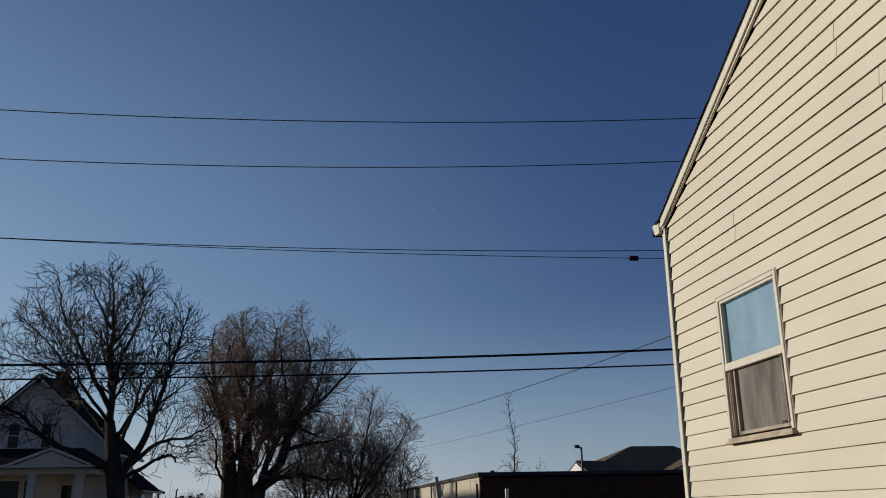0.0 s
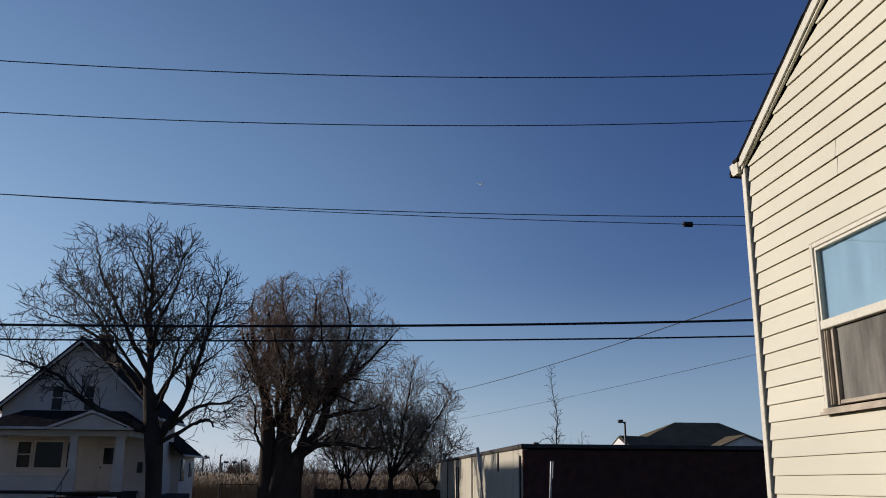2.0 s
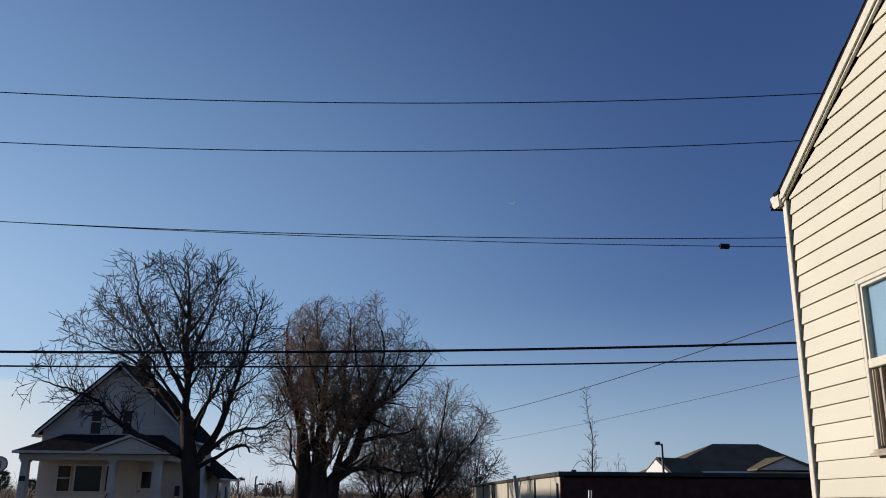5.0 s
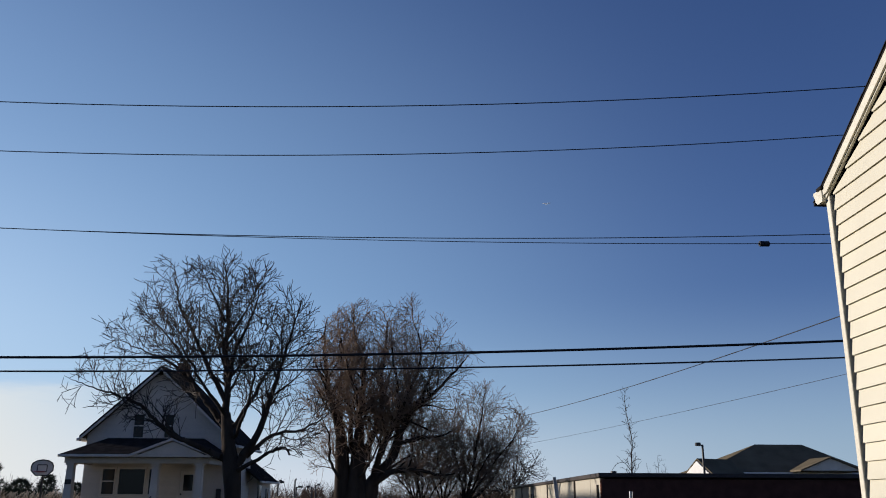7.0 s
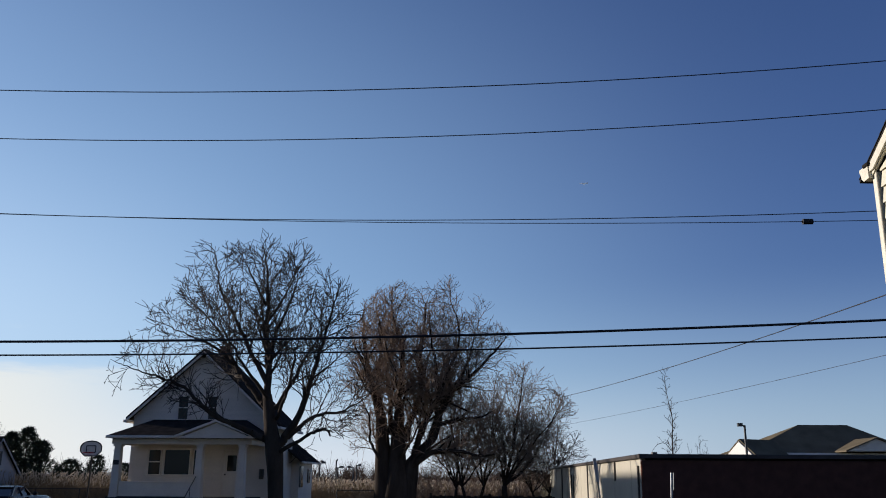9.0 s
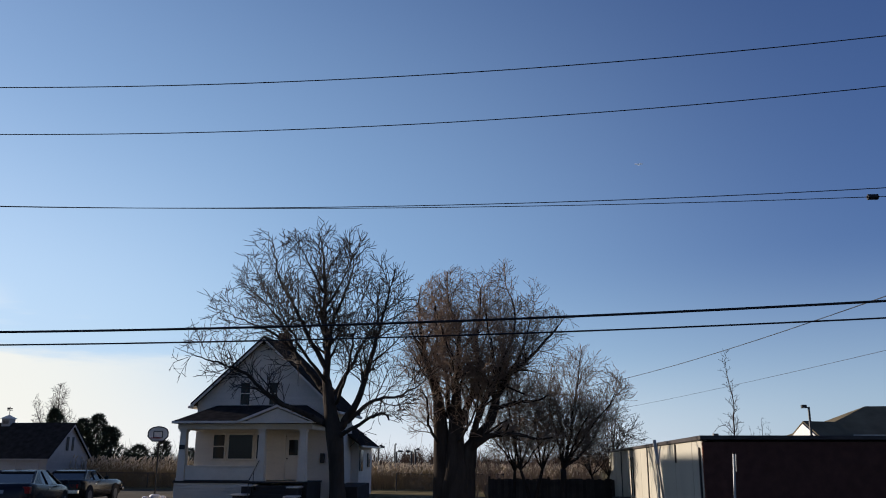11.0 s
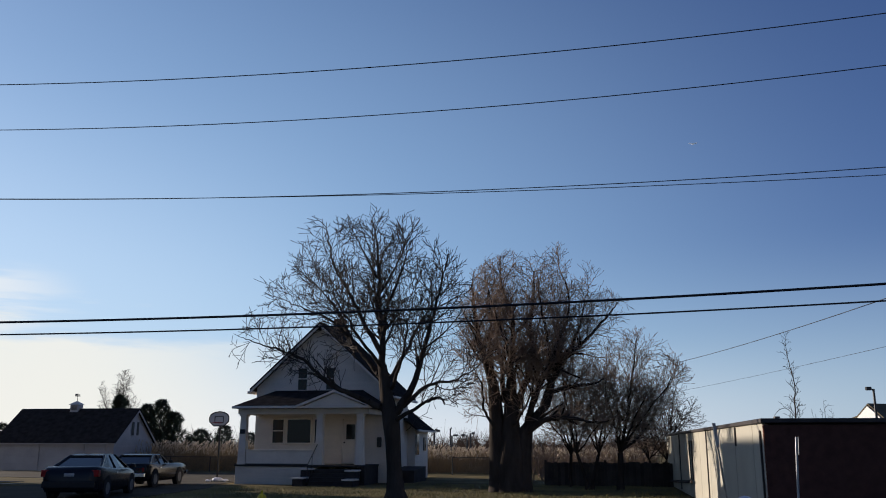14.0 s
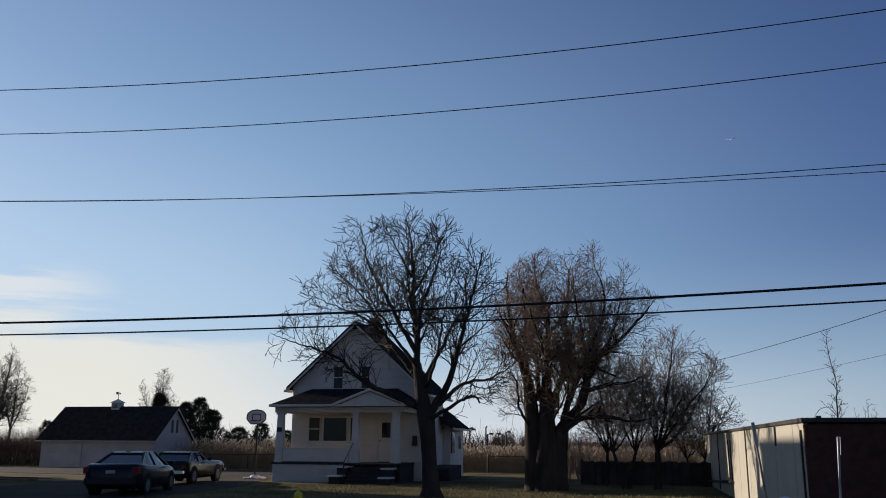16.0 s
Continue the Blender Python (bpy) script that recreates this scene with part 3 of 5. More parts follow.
# ---- trees ----
def shoot(segs, rng, p, d, length, r, level, levels, lift, curl, gap, inside):
    """A gently curving shoot that turns upward, with alternate side shoots down to twigs."""
    n = max(3, int(length / (.20 if level < 3 else .13)))
    step = length / n
    p, d = Vector(p), Vector(d).normalized()
    bow = Vector((rng.gauss(0, 1), rng.gauss(0, 1), rng.gauss(0, 1))) * curl
    gone, nextkid, side = 0.0, gap * rng.uniform(.5, 1.1), rng.random() * 6.28
    for i in range(n):
        bow = bow * .72 + Vector((rng.gauss(0, 1), rng.gauss(0, 1), rng.gauss(0, 1))) * curl * .62
        d = (d + (bow + Vector((0, 0, lift))) * step).normalized()
        q = p + d * step
        if level and not inside(q):
            return
        ra, rb = r * (1 - .68 * gone / length), r * (1 - .68 * (gone + step) / length)
        segs.append((p, q, ra, rb))
        gone += step
        while level < levels and gone > nextkid:
            at = q.lerp(p, min(1, (gone - nextkid) / step))
            side += 2.5 + rng.gauss(0, .45)
            a = d.orthogonal().normalized()
            out = a * math.cos(side) + d.cross(a) * math.sin(side)
            kd = d * rng.uniform(.55, 1.0) + out * rng.uniform(.6, .95)
            kl = (length - gone) * rng.uniform(.35, .75) + (.40, .30, .26, .14)[min(level, 3)] * rng.uniform(.6, 1.5)
            shoot(segs, rng, at, kd, kl, max(.004, rb * .6), level + 1, levels, lift, curl * 1.15, gap * .86, inside)
            nextkid += gap * rng.uniform(.65, 1.4)
        p = q


def limb(segs, rng, pts, r0, r1, levels, lift, curl, gap, reach, inside, bare=.16):
    """A main limb along way points, with side branches all along past its bare foot."""
    pts = [Vector(p) for p in pts]
    fine = []
    for i in range(len(pts) - 1):
        a = pts[max(0, i - 1)]
        b, c = pts[i], pts[i + 1]
        e = pts[min(len(pts) - 1, i + 2)]
        for k in range(6):
            s = k / 6
            fine.append(.5 * ((2 * b) + (c - a) * s + (2 * a - 5 * b + 4 * c - e) * s * s + (3 * b - a - 3 * c + e) * s ** 3))
    fine.append(pts[-1])
    total = sum((fine[i + 1] - fine[i]).length for i in range(len(fine) - 1))
    gone, nextkid, side = 0.0, total * bare, rng.random() * 6
    for i in range(len(fine) - 1):
        p, q = fine[i], fine[i + 1] + Vector((rng.gauss(0, .018), rng.gauss(0, .018), rng.gauss(0, .018)))
        fine[i + 1] = q
        L = (q - p).length
        segs.append((p, q, r0 + (r1 - r0) * (gone / total) ** .8, r0 + (r1 - r0) * ((gone + L) / total) ** .8))
        gone += L
        d = (q - p).normalized()
        while gone > nextkid:
            side += 2.5 + rng.gauss(0, .5)
            a = d.orthogonal().normalized()
            out = a * math.cos(side) + d.cross(a) * math.sin(side)
            s = gone / total
            kd = d * rng.uniform(.5, .95) + out * rng.uniform(.65, .95)
            rr = r0 + (r1 - r0) * s
            shoot(segs, rng, q, kd, reach * (1.15 - .6 * s) * rng.uniform(.5, 1.2), min(max(.011, rr * .42), .05), 1, levels, lift, curl, gap * .85, inside)
            nextkid += gap * rng.uniform(.6, 1.4)
    shoot(segs, rng, fine[-1], fine[-1] - fine[-2], reach * .6, r1, 1, levels, lift, curl, gap * .8, inside)


def egg(c, rx, ry, rz):
    def inside(p):
        w = .24 * noise.noise(p * .8) + .16 * noise.noise(p * 2.6)
        return ((p.x - c[0]) / rx) ** 2 + ((p.y - c[1]) / ry) ** 2 + ((p.z - c[2]) / rz) ** 2 < 1 + w
    return inside


def trunk_mesh(parent, at, stems, label=""):
    """Tapered, flared, slightly uneven stems. stems: list of way points (x, y, z, radius)."""
    obs = []
    for st in stems:
        bm = B()
        rings = []
        n = 26
        for k in range(len(st) - 1):
            for s in (0, .25, .5, .75):
                a, b = st[k], st[k + 1]
                rings.append([a[i] + (b[i] - a[i]) * s for i in range(4)])
        rings.append(list(st[-1]))
        vs = []
        for x, y, z, r in rings:
            ring = []
            for i in range(n):
                a = 2 * math.pi * i / n
                rr = r * (1 + .12 * noise.noise(Vector((math.cos(a) * 2, math.sin(a) * 2, z * .5 + x))) + .10 * noise.noise(Vector((math.cos(a) * 5, math.sin(a) * 5, z * .7))) + .05 * noise.noise(Vector((math.cos(a) * 11, math.sin(a) * 11, z * 1.5))))
                ring.append(bm.verts.new((x + rr * math.cos(a), y + rr * math.sin(a), z)))
            vs.append(ring)
        for a, b in zip(vs, vs[1:]):
            for i in range(n):
                bm.faces.new((a[i], a[(i + 1) % n], b[(i + 1) % n], b[i]))
        bm.faces.new(vs[-1])
        obs.append(part("trunk", bm, BARK, parent, label, smooth=True))
    return obs


# maple in front of the white house
T1 = Vector((-7.45, 30.4, 0))
t1 = thing("maple_tree", T1, "bare spreading maple with a thick dark trunk on the lawn", "tree", "bare trees by the house")
trunk_mesh(t1, T1, [[(-7.32, 30.4, -.05, .45), (-7.34, 30.4, .25, .31), (-7.40, 30.4, 1.0, .245), (-7.46, 30.4, 1.8, .25), (-7.54, 30.4, 2.5, .285), (-7.64, 30.4, 3.05, .245), (-7.75, 30.38, 3.7, .185), (-7.86, 30.35, 4.4, .15)]])
rng = random.Random(11)
segs = []
env = egg((-8.5, 30.4, 5.7), 4.5, 4.2, 4.15)


def maple_limb(r0, r1, reach, *pts):
    limb(segs, rng, pts, r0, r1, 3, .50, .50, .235, reach * 1.25, env, .27)


maple_limb(.17, .020, 1.5, (-7.7, 30.4, 3.1), (-7.86, 30.35, 4.3), (-7.83, 30.3, 5.4), (-8.0, 30.4, 6.6), (-8.1, 30.5, 7.8), (-8.2, 30.5, 8.9), (-8.38, 30.5, 9.6))
maple_limb(.105, .016, 1.5, (-7.86, 30.35, 4.7), (-8.6, 30.0, 6.1), (-9.0, 29.7, 7.0), (-9.4, 29.5, 7.7), (-9.6, 29.4, 8.7), (-9.75, 29.4, 9.1))
maple_limb(.115, .016, 1.6, (-7.9, 30.45, 4.0), (-8.6, 30.8, 4.75), (-9.3, 31.2, 5.5), (-9.8, 31.5, 6.4), (-10.5, 31.8, 7.2), (-11.2, 32.0, 7.9))
maple_limb(.065, .014, 1.4, (-9.3, 31.2, 5.5), (-9.9, 30.8, 6.05), (-10.7, 30.3, 6.4), (-11.2, 29.9, 6.6), (-11.5, 29.8, 6.75))
maple_limb(.125, .014, 1.25, (-7.7, 30.4, 2.85), (-8.6, 30.1, 3.3), (-9.4, 29.8, 3.65), (-9.95, 29.6, 4.15), (-10.5, 29.5, 4.6), (-11.2, 29.4, 4.85), (-12.0, 29.3, 5.1), (-12.6, 29.3, 5.35))
maple_limb(.145, .016, 1.5, (-7.35, 30.4, 2.8), (-6.65, 30.1, 3.8), (-6.3, 29.9, 4.9), (-5.85, 29.7, 6.45), (-5.55, 29.6, 7.5), (-5.4, 29.5, 8.1))
maple_limb(.095, .014, 1.2, (-7.15, 30.5, 3.0), (-6.3, 30.9, 3.75), (-5.55, 31.2, 3.9), (-4.9, 31.4, 4.25), (-4.6, 31.5, 4.55))
maple_limb(.085, .03, .8, (-7.3, 30.3, 2.55), (-6.5, 29.9, 2.98), (-5.97, 29.7, 3.18), (-5.7, 29.6, 3.22), (-5.55, 29.5, 3.0))
maple_limb(.095, .016, 1.5, (-7.7, 30.5, 3.8), (-7.15, 31.0, 4.95), (-6.85, 31.4, 5.8), (-6.4, 31.8, 6.7), (-6.1, 32.0, 7.5))
maple_limb(.085, .016, 1.4, (-7.83, 30.3, 5.4), (-7.5, 29.8, 6.5), (-6.95, 29.4, 7.6), (-6.8, 29.3, 8.4))
maple_limb(.055, .014, 1.2, (-8.02, 30.4, 6.8), (-7.5, 30.8, 7.95), (-7.2, 31.0, 9.0))
maple_limb(.055, .014, 1.2, (-8.08, 30.4, 7.4), (-8.65, 30.2, 8.5), (-9.0, 30.1, 9.2))
maple_limb(.080, .014, 1.5, (-7.85, 30.5, 4.4), (-8.3, 31.6, 5.9), (-8.7, 32.4, 7.2), (-8.9, 32.9, 8.3))
maple_limb(.075, .014, 1.4, (-7.8, 30.3, 4.2), (-8.4, 29.0, 5.3), (-8.9, 28.2, 6.3), (-9.3, 27.6, 7.2))
maple_limb(.070, .014, 1.3, (-7.5, 30.3, 3.6), (-6.9, 29.2, 4.6), (-6.5, 28.4, 5.7), (-6.2, 27.9, 6.6))
tubes("crown", [s for s in segs if s[2] >= .03], BARK, t1, sides=7)
tubes("twig_crown", [(a, b, max(r, .0105), max(q, .0085)) for a, b, r, q in segs if r < .03], TWIG, t1, "fine dark bare twigs")

# old willow-like tree, several stems out of one foot
T2 = Vector((-4.15, 35.6, 0))
t2 = thing("willow_tree", T2, "large bare tree with massive dark forking trunk and dense reddish twigs", "tree", "bare trees by the house")
trunk_mesh(t2, T2, [[(-4.42, 35.6, -.05, .52), (-4.44, 35.6, .4, .43), (-4.48, 35.6, 1.4, .38), (-4.56, 35.6, 2.7, .29), (-4.68, 35.6, 4.0, .21), (-5.0, 35.6, 5.2, .13)],
                    [(-4.0, 35.45, -.05, .60), (-4.0, 35.45, .4, .50), (-3.97, 35.45, 1.5, .44), (-4.0, 35.45, 2.5, .33), (-4.0, 35.45, 3.3, .25), (-3.93, 35.4, 4.7, .15)],
                    [(-3.70, 35.6, -.05, .52), (-3.68, 35.6, .4, .42), (-3.62, 35.6, 1.4, .37), (-3.52, 35.6, 2.2, .34), (-3.1, 35.55, 2.75, .25), (-2.68, 35.5, 3.2, .19), (-2.42, 35.4, 4.0, .165)]])
rng = random.Random(23)
segs = []
env = egg((-2.95, 35.6, 5.3), 3.75, 3.5, 4.5)


def willow_limb(r0, r1, reach, *pts):
    limb(segs, rng, pts, r0, r1, 3, .42, .70, .195, reach * 1.3, env, .15)


willow_limb(.19, .018, 1.5, (-4.68, 35.6, 4.0), (-5.05, 35.5, 5.25), (-5.3, 35.4, 6.3), (-5.45, 35.3, 7.8), (-5.35, 35.3, 8.6))
willow_limb(.19, .018, 1.6, (-4.0, 35.5, 3.2), (-3.93, 35.3, 4.7), (-3.82, 35.1, 6.5), (-4.24, 34.9, 7.8), (-4.27, 34.8, 9.1))
willow_limb(.17, .018, 1.6, (-3.7, 35.6, 2.9), (-3.6, 35.9, 3.8), (-3.2, 36.2, 4.85), (-3.2, 36.4, 6.5), (-3.05, 36.6, 8.3), (-3.3, 36.7, 9.2))
willow_limb(.17, .020, 1.4, (-2.68, 35.5, 3.15), (-2.42, 35.4, 4.0), (-2.0, 35.2, 4.85), (-1.3, 35.0, 5.4), (-.8, 34.9, 5.9), (-.05, 34.8, 6.7), (.35, 34.7, 7.2))
willow_limb(.15, .020, 1.0, (-3.4, 35.4, 2.2), (-2.6, 35.1, 2.7), (-1.5, 34.9, 2.7), (-.7, 34.8, 2.55), (0, 34.7, 2.75))
willow_limb(.11, .018, 1.1, (-2.5, 35.4, 3.7), (-1.7, 35.8, 3.97), (-.75, 36.1, 4.1), (.0, 36.3, 4.5))
willow_limb(.14, .018, 1.5, (-3.35, 35.5, 2.5), (-3.05, 35.2, 3.6), (-2.55, 35.0, 4.6), (-1.9, 34.7, 5.9), (-1.6, 34.5, 7.1), (-1.95, 34.4, 8.5))
willow_limb(.07, .015, 1.1, (-4.6, 35.4, 2.3), (-5.0, 35.2, 3.1), (-5.1, 35.0, 4.2), (-5.8, 34.9, 5.1))
willow_limb(.13, .018, 1.5, (-4.3, 35.7, 3.4), (-4.5, 36.6, 5.2), (-4.8, 37.2, 7.0), (-4.7, 37.5, 8.2))
willow_limb(.12, .018, 1.5, (-3.9, 35.3, 3.4), (-3.9, 34.3, 5.0), (-4.4, 33.7, 6.7), (-4.7, 33.4, 8.0))
willow_limb(.12, .018, 1.5, (-3.3, 35.8, 3.0), (-2.6, 36.8, 4.9), (-2.2, 37.4, 6.4), (-2.3, 37.7, 7.8))
willow_limb(.10, .018, 1.5, (-2.5, 35.3, 3.9), (-2.4, 34.2, 5.3), (-2.6, 33.6, 6.6), (-2.7, 33.3, 7.9))
willow_limb(.08, .016, 1.3, (-1.9, 35.2, 4.95), (-1.3, 35.7, 6.2), (-1.0, 35.9, 7.4), (-.8, 36.0, 8.0))
willow_limb(.08, .016, 1.3, (-4.9, 35.5, 4.9), (-4.7, 35.2, 6.4), (-4.8, 35.0, 7.6), (-4.9, 34.9, 8.6))
willow_limb(.07, .015, 1.0, (-3.9, 35.2, 2.4), (-3.3, 34.6, 3.3), (-2.9, 34.2, 4.3))
willow_limb(.07, .015, 1.0, (-4.5, 35.6, 2.2), (-4.9, 35.9, 3.2), (-5.2, 36.2, 4.4))
willow_limb(.07, .015, 1.0, (-3.1, 35.6, 2.6), (-2.3, 36.3, 3.2), (-1.4, 36.8, 3.7))
tubes("crown", [s for s in segs if s[2] >= .03], BARK, t2, sides=7)
tubes("twig_crown", [(a, b, max(r, .0085), max(q, .0065)) for a, b, r, q in segs if r < .03], TWIG_RED, t2, "dense reddish-brown bare twigs")


def small_tree(name, at, h, spread, seed, stems, mat_twig, label, group, levels=3, gap=.235, rmin=.0085, lift=.55, clear=.22, r=.078, off=0.0, droop=.44):
    """Slender tree of one or more stems; off: how far its crown leans along x."""
    rng = random.Random(seed)
    ob = thing(name, (*at, 0), label, "tree", group)
    st, segs = [], []
    env = egg((at[0] + off, at[1], h * (1 - droop)), spread, spread, h * droop)
    for k in range(stems):
        a = 6.28 * k / stems + rng.random()
        lean = (.16 if stems > 1 else .03) * h
        bx, by = at[0] + .12 * math.cos(a) * (stems > 1), at[1] + .12 * math.sin(a) * (stems > 1)
        mid = (bx + lean * .35 * math.cos(a), by + lean * .35 * math.sin(a), h * clear)
        st.append([(bx, by, -.05, r * 1.35), (bx, by, .3, r), (*mid, r * .8)])
        limb(segs, rng, (mid, (bx + off * .5 + lean * .7 * math.cos(a), by + lean * .7 * math.sin(a), h * .5), (bx + off + lean * math.cos(a), by + lean * math.sin(a), h * .92)), r * .75, .012, levels, lift, .42, gap, spread * .7, env, .1)
        for j in range(5):
            b = a + 6.28 * j / 5 + rng.gauss(0, .3)
            e = spread * rng.uniform(.55, .9)
            z1, z2 = h * rng.uniform(.36, .5), h * rng.uniform(.52, .82)
            limb(segs, rng, (mid, (mid[0] + off * .5 + e * .45 * math.cos(b), mid[1] + e * .45 * math.sin(b), z1), (mid[0] + off + e * math.cos(b), mid[1] + e * math.sin(b), z2)), r * .5, .012, levels, lift, .42, gap, spread * .5, env, .1)
    trunk_mesh(ob, at, st)
    tubes("crown", [s for s in segs if s[2] >= .022], BARK, ob, sides=6)
    tubes("twig_crown", [(a, b, max(c, rmin), max(d, rmin * .75)) for a, b, c, d in segs if c < .022], mat_twig, ob)
    return ob


small_tree("young_tree", (-1.1, 37.6), 6.4, 2.2, 5, 2, TWIG_RED, "small multi-stemmed bare tree beside the large one", "bare trees by the house", gap=.21, r=.075)
small_tree("young_tree", (.10, 37.8), 6.6, 2.6, 6, 1, TWIG_RED, "bushy bare tree near the low building", "bare trees by the house", gap=.18, r=.13, off=.75, droop=.41)
small_tree("young_tree", (-1.95, 40.2), 6.0, 1.9, 7, 1, TWIG_RED, "slender bare tree in front of the board fence", "bare trees by the house", r=.08)
small_tree("young_tree", (1.9, 42.6), 5.0, 2.2, 8, 2, TWIG, "low spreading bare tree by the board fence", "bare trees by the house", r=.06)


# poles that carry the lines
def line_pole(x, zs, label):
    """zs: heights of the five lines that it carries."""
    o = thing("utility_pole", (x, 24.5, 0), label, "pole", "utility poles")
    part("pole", rod(B(), (x, 24.5, 0), (x, 24.5, zs[0] + .3), .17, .12, 12), OLD_WOOD, o)
    for y, z in ((20.5, zs[0]), (22.0, zs[1])):
        part("crossarm", box(B(), x - .06, x + .06, y - .2, 24.7, z - .26, z - .14), OLD_WOOD, o)
        part("insulator", rod(B(), (x, y, z - .14), (x, y, z + .03), .05, .035), GALV, o)
    part("bracket", box(B(), x - .05, x + .05, 23.95, 24.5, zs[2] - .06, zs[2] + .02), DARK_STEEL, o)
    for z in zs[3:]:
        part("bracket", box(B(), x - .05, x + .05, 24.5, 25.05, z - .06, z + .03), DARK_STEEL, o)


line_pole(-26, (11.83, 11.04, 9.45, 5.45, 5.06), "wooden utility pole carrying the street lines")
line_pole(24, (13.02, 12.36, 9.38, 6.71, 6.15), "wooden utility pole carrying the street lines")


# ---- white house with a porch ----
HX0, HX1, HY0, HY1 = -17.0, -10.35, 42.0, 46.2      # main block
HE, HR, RX = 4.40, 7.55, -13.75                      # eave, ridge, ridge x
wh = thing("porch_house", (-13.6, 42, 0), "white clapboard gabled house with a columned front porch", "house")
bm = B()
prism(bm, [(HX0, .0), (HX1, .0), (HX1, HE), (RX, HR - .18), (HX0, HE)], "y", HY0 + .03, HY1)
part("wall", bm, WHITE, wh, "white wall")


def clap(parent, x0, x1, z0, z1, y, cut=None, holes=()):
    """White clapboards on a wall that faces -y; cut: half-width at a height."""
    z = z0
    while z < z1 - .02:
        a, b = x0, x1
        if cut:
            a, b = cut(z + .06)
        spans = [(a, b)]
        for h in holes:
            if z + .06 > h[2] and z + .06 < h[3]:
                nx = []
                for s, e in spans:
                    if h[1] <= s or h[0] >= e:
                        nx.append((s, e))
                    else:
                        nx += [(s, h[0]), (h[1], e)]
                spans = [q for q in nx if q[1] - q[0] > .05]
        for s, e in spans:
            if e - s < .06:
                continue
            bm = B()
            prism(bm, [(y - .020, z), (y - .002, z + .12), (y + .03, z + .12), (y + .03, z)], "x", s, e)
            part("clapboard", bm, WHITE_BOARD, parent)
        z += .12


def gable_cut(z):
    half = (HR + .02 - z) / ((HR - HE) / (HX1 - RX))
    return max(HX0, RX - half), min(HX1, RX + half)


UPW = [(-14.99, -14.34, 4.30, 5.54), (-13.56, -12.98, 4.30, 5.54)]
LOW = (-16.2, -13.75, 1.80, 3.10)
DOOR = (-12.62, -11.72, .92, 2.98)
clap(wh, HX0, HX1, .92, HR - .30, HY0 + .03, gable_cut, UPW + [LOW, DOOR])


def sash(parent, x0, x1, z0, z1, y, name="window", dark=DARKGLASS, mid=True):
    w = part(name, box(B(), x0 - .10, x1 + .10, y - .05, y + .02, z0 - .10, z0 - .03, .01), WHITE, parent)
    for s in ((x0 - .065, x0, z0 - .03, z1), (x1, x1 + .065, z0 - .03, z1), (x0 - .085, x1 + .085, z1, z1 + .09)):
        part("window_frame", box(B(), s[0], s[1], y - .04, y + .02, s[2], s[3], .006), WHITE, w)
    part("pane", box(B(), x0, x1, y + .004, y + .02, z0 - .03, z1), dark, w)
    if mid:
        part("sash_rail", box(B(), x0, x1, y - .012, y + .003, (z0 + z1) / 2 - .025, (z0 + z1) / 2 + .025), WHITE, w)
    return w


for x0, x1, z0, z1 in UPW:
    sash(wh, x0 + .1, x1 - .1, z0 + .12, z1 - .11, HY0 - .002)
sash(wh, -16.08, -15.54, 1.92, 2.98, HY0 - .002)
sash(wh, -15.33, -14.17, 1.92, 2.98, HY0 - .002, mid=False)
sash(wh, -13.96, -13.79, 1.92, 2.98, HY0 - .002, mid=False)
dr = part("door", box(B(), DOOR[0] + .08, DOOR[1] - .08, HY0 - .02, HY0 + .03, .95, 2.9, .008), WHITE, wh, "white front door with a dark upper light")
part("door_light", box(B(), -12.38, -11.96, HY0 - .034, HY0 - .021, 2.05, 2.75), DARKGLASS, dr)
part("door_handle", rod(B(), (-12.46, HY0 - .08, 1.9), (-12.46, HY0 - .02, 1.9), .035), DARK_STEEL, dr)
part("door_panel", box(B(), -12.38, -11.96, HY0 - .03, HY0 - .021, 1.1, 1.85, .004), WHITE, dr)
for s in ((DOOR[0] - .02, DOOR[0] + .075, .95, 3.0), (DOOR[1] - .075, DOOR[1] + .02, .95, 3.0), (DOOR[0] - .02, DOOR[1] + .02, 3.0, 3.1)):
    part("door_frame", box(B(), s[0], s[1], HY0 - .035, HY0 + .03, s[2], s[3], .006), WHITE, wh)

# main roof
for s, xe in ((-1, HX0 - .20), (1, HX1 + .36)):
    run = abs(xe - RX)
    slope = (HR - HE) / (HX1 - RX)
    bm = B()
    prism(bm, [(RX, HR - .02), (xe, HR - .02 - run * slope), (xe, HR + .10 - run * slope), (RX, HR + .12)], "y", HY0 - .42, HY1 + .35)
    part("roof", bm, SHINGLE, wh, "dark shingled roof slope")
    bm = B()
    prism(bm, [(RX, HR - .13), (xe, HR - .13 - run * slope), (xe, HR - .015 - run * slope), (RX, HR - .015)], "y", HY0 - .44, HY0 - .38)
    part("rake_board", bm, WHITE, wh)
    bm = B()
    box(bm, xe - (.12 if s < 0 else -.0), xe + (.0 if s < 0 else .12), HY0 - .44, HY1 + .3, HR - .14 - run * slope, HR - .02 - run * slope, .02)
    part("gutter", bm, WHITE, wh)
ch = part("chimney", box(B(), -13.95, -13.45, 44.6, 45.1, 6.6, 8.12), CHIMNEY, wh, "short brick chimney")
part("cap", box(B(), -14.0, -13.4, 44.55, 45.15, 8.12, 8.22, .02), CHIMNEY, ch)
for i in range(11):
    part("brick_course", box(B(), -13.956, -13.444, 44.594, 45.106, 7.42 + i * .064, 7.42 + i * .064 + .05, .004), CHIMNEY, ch)

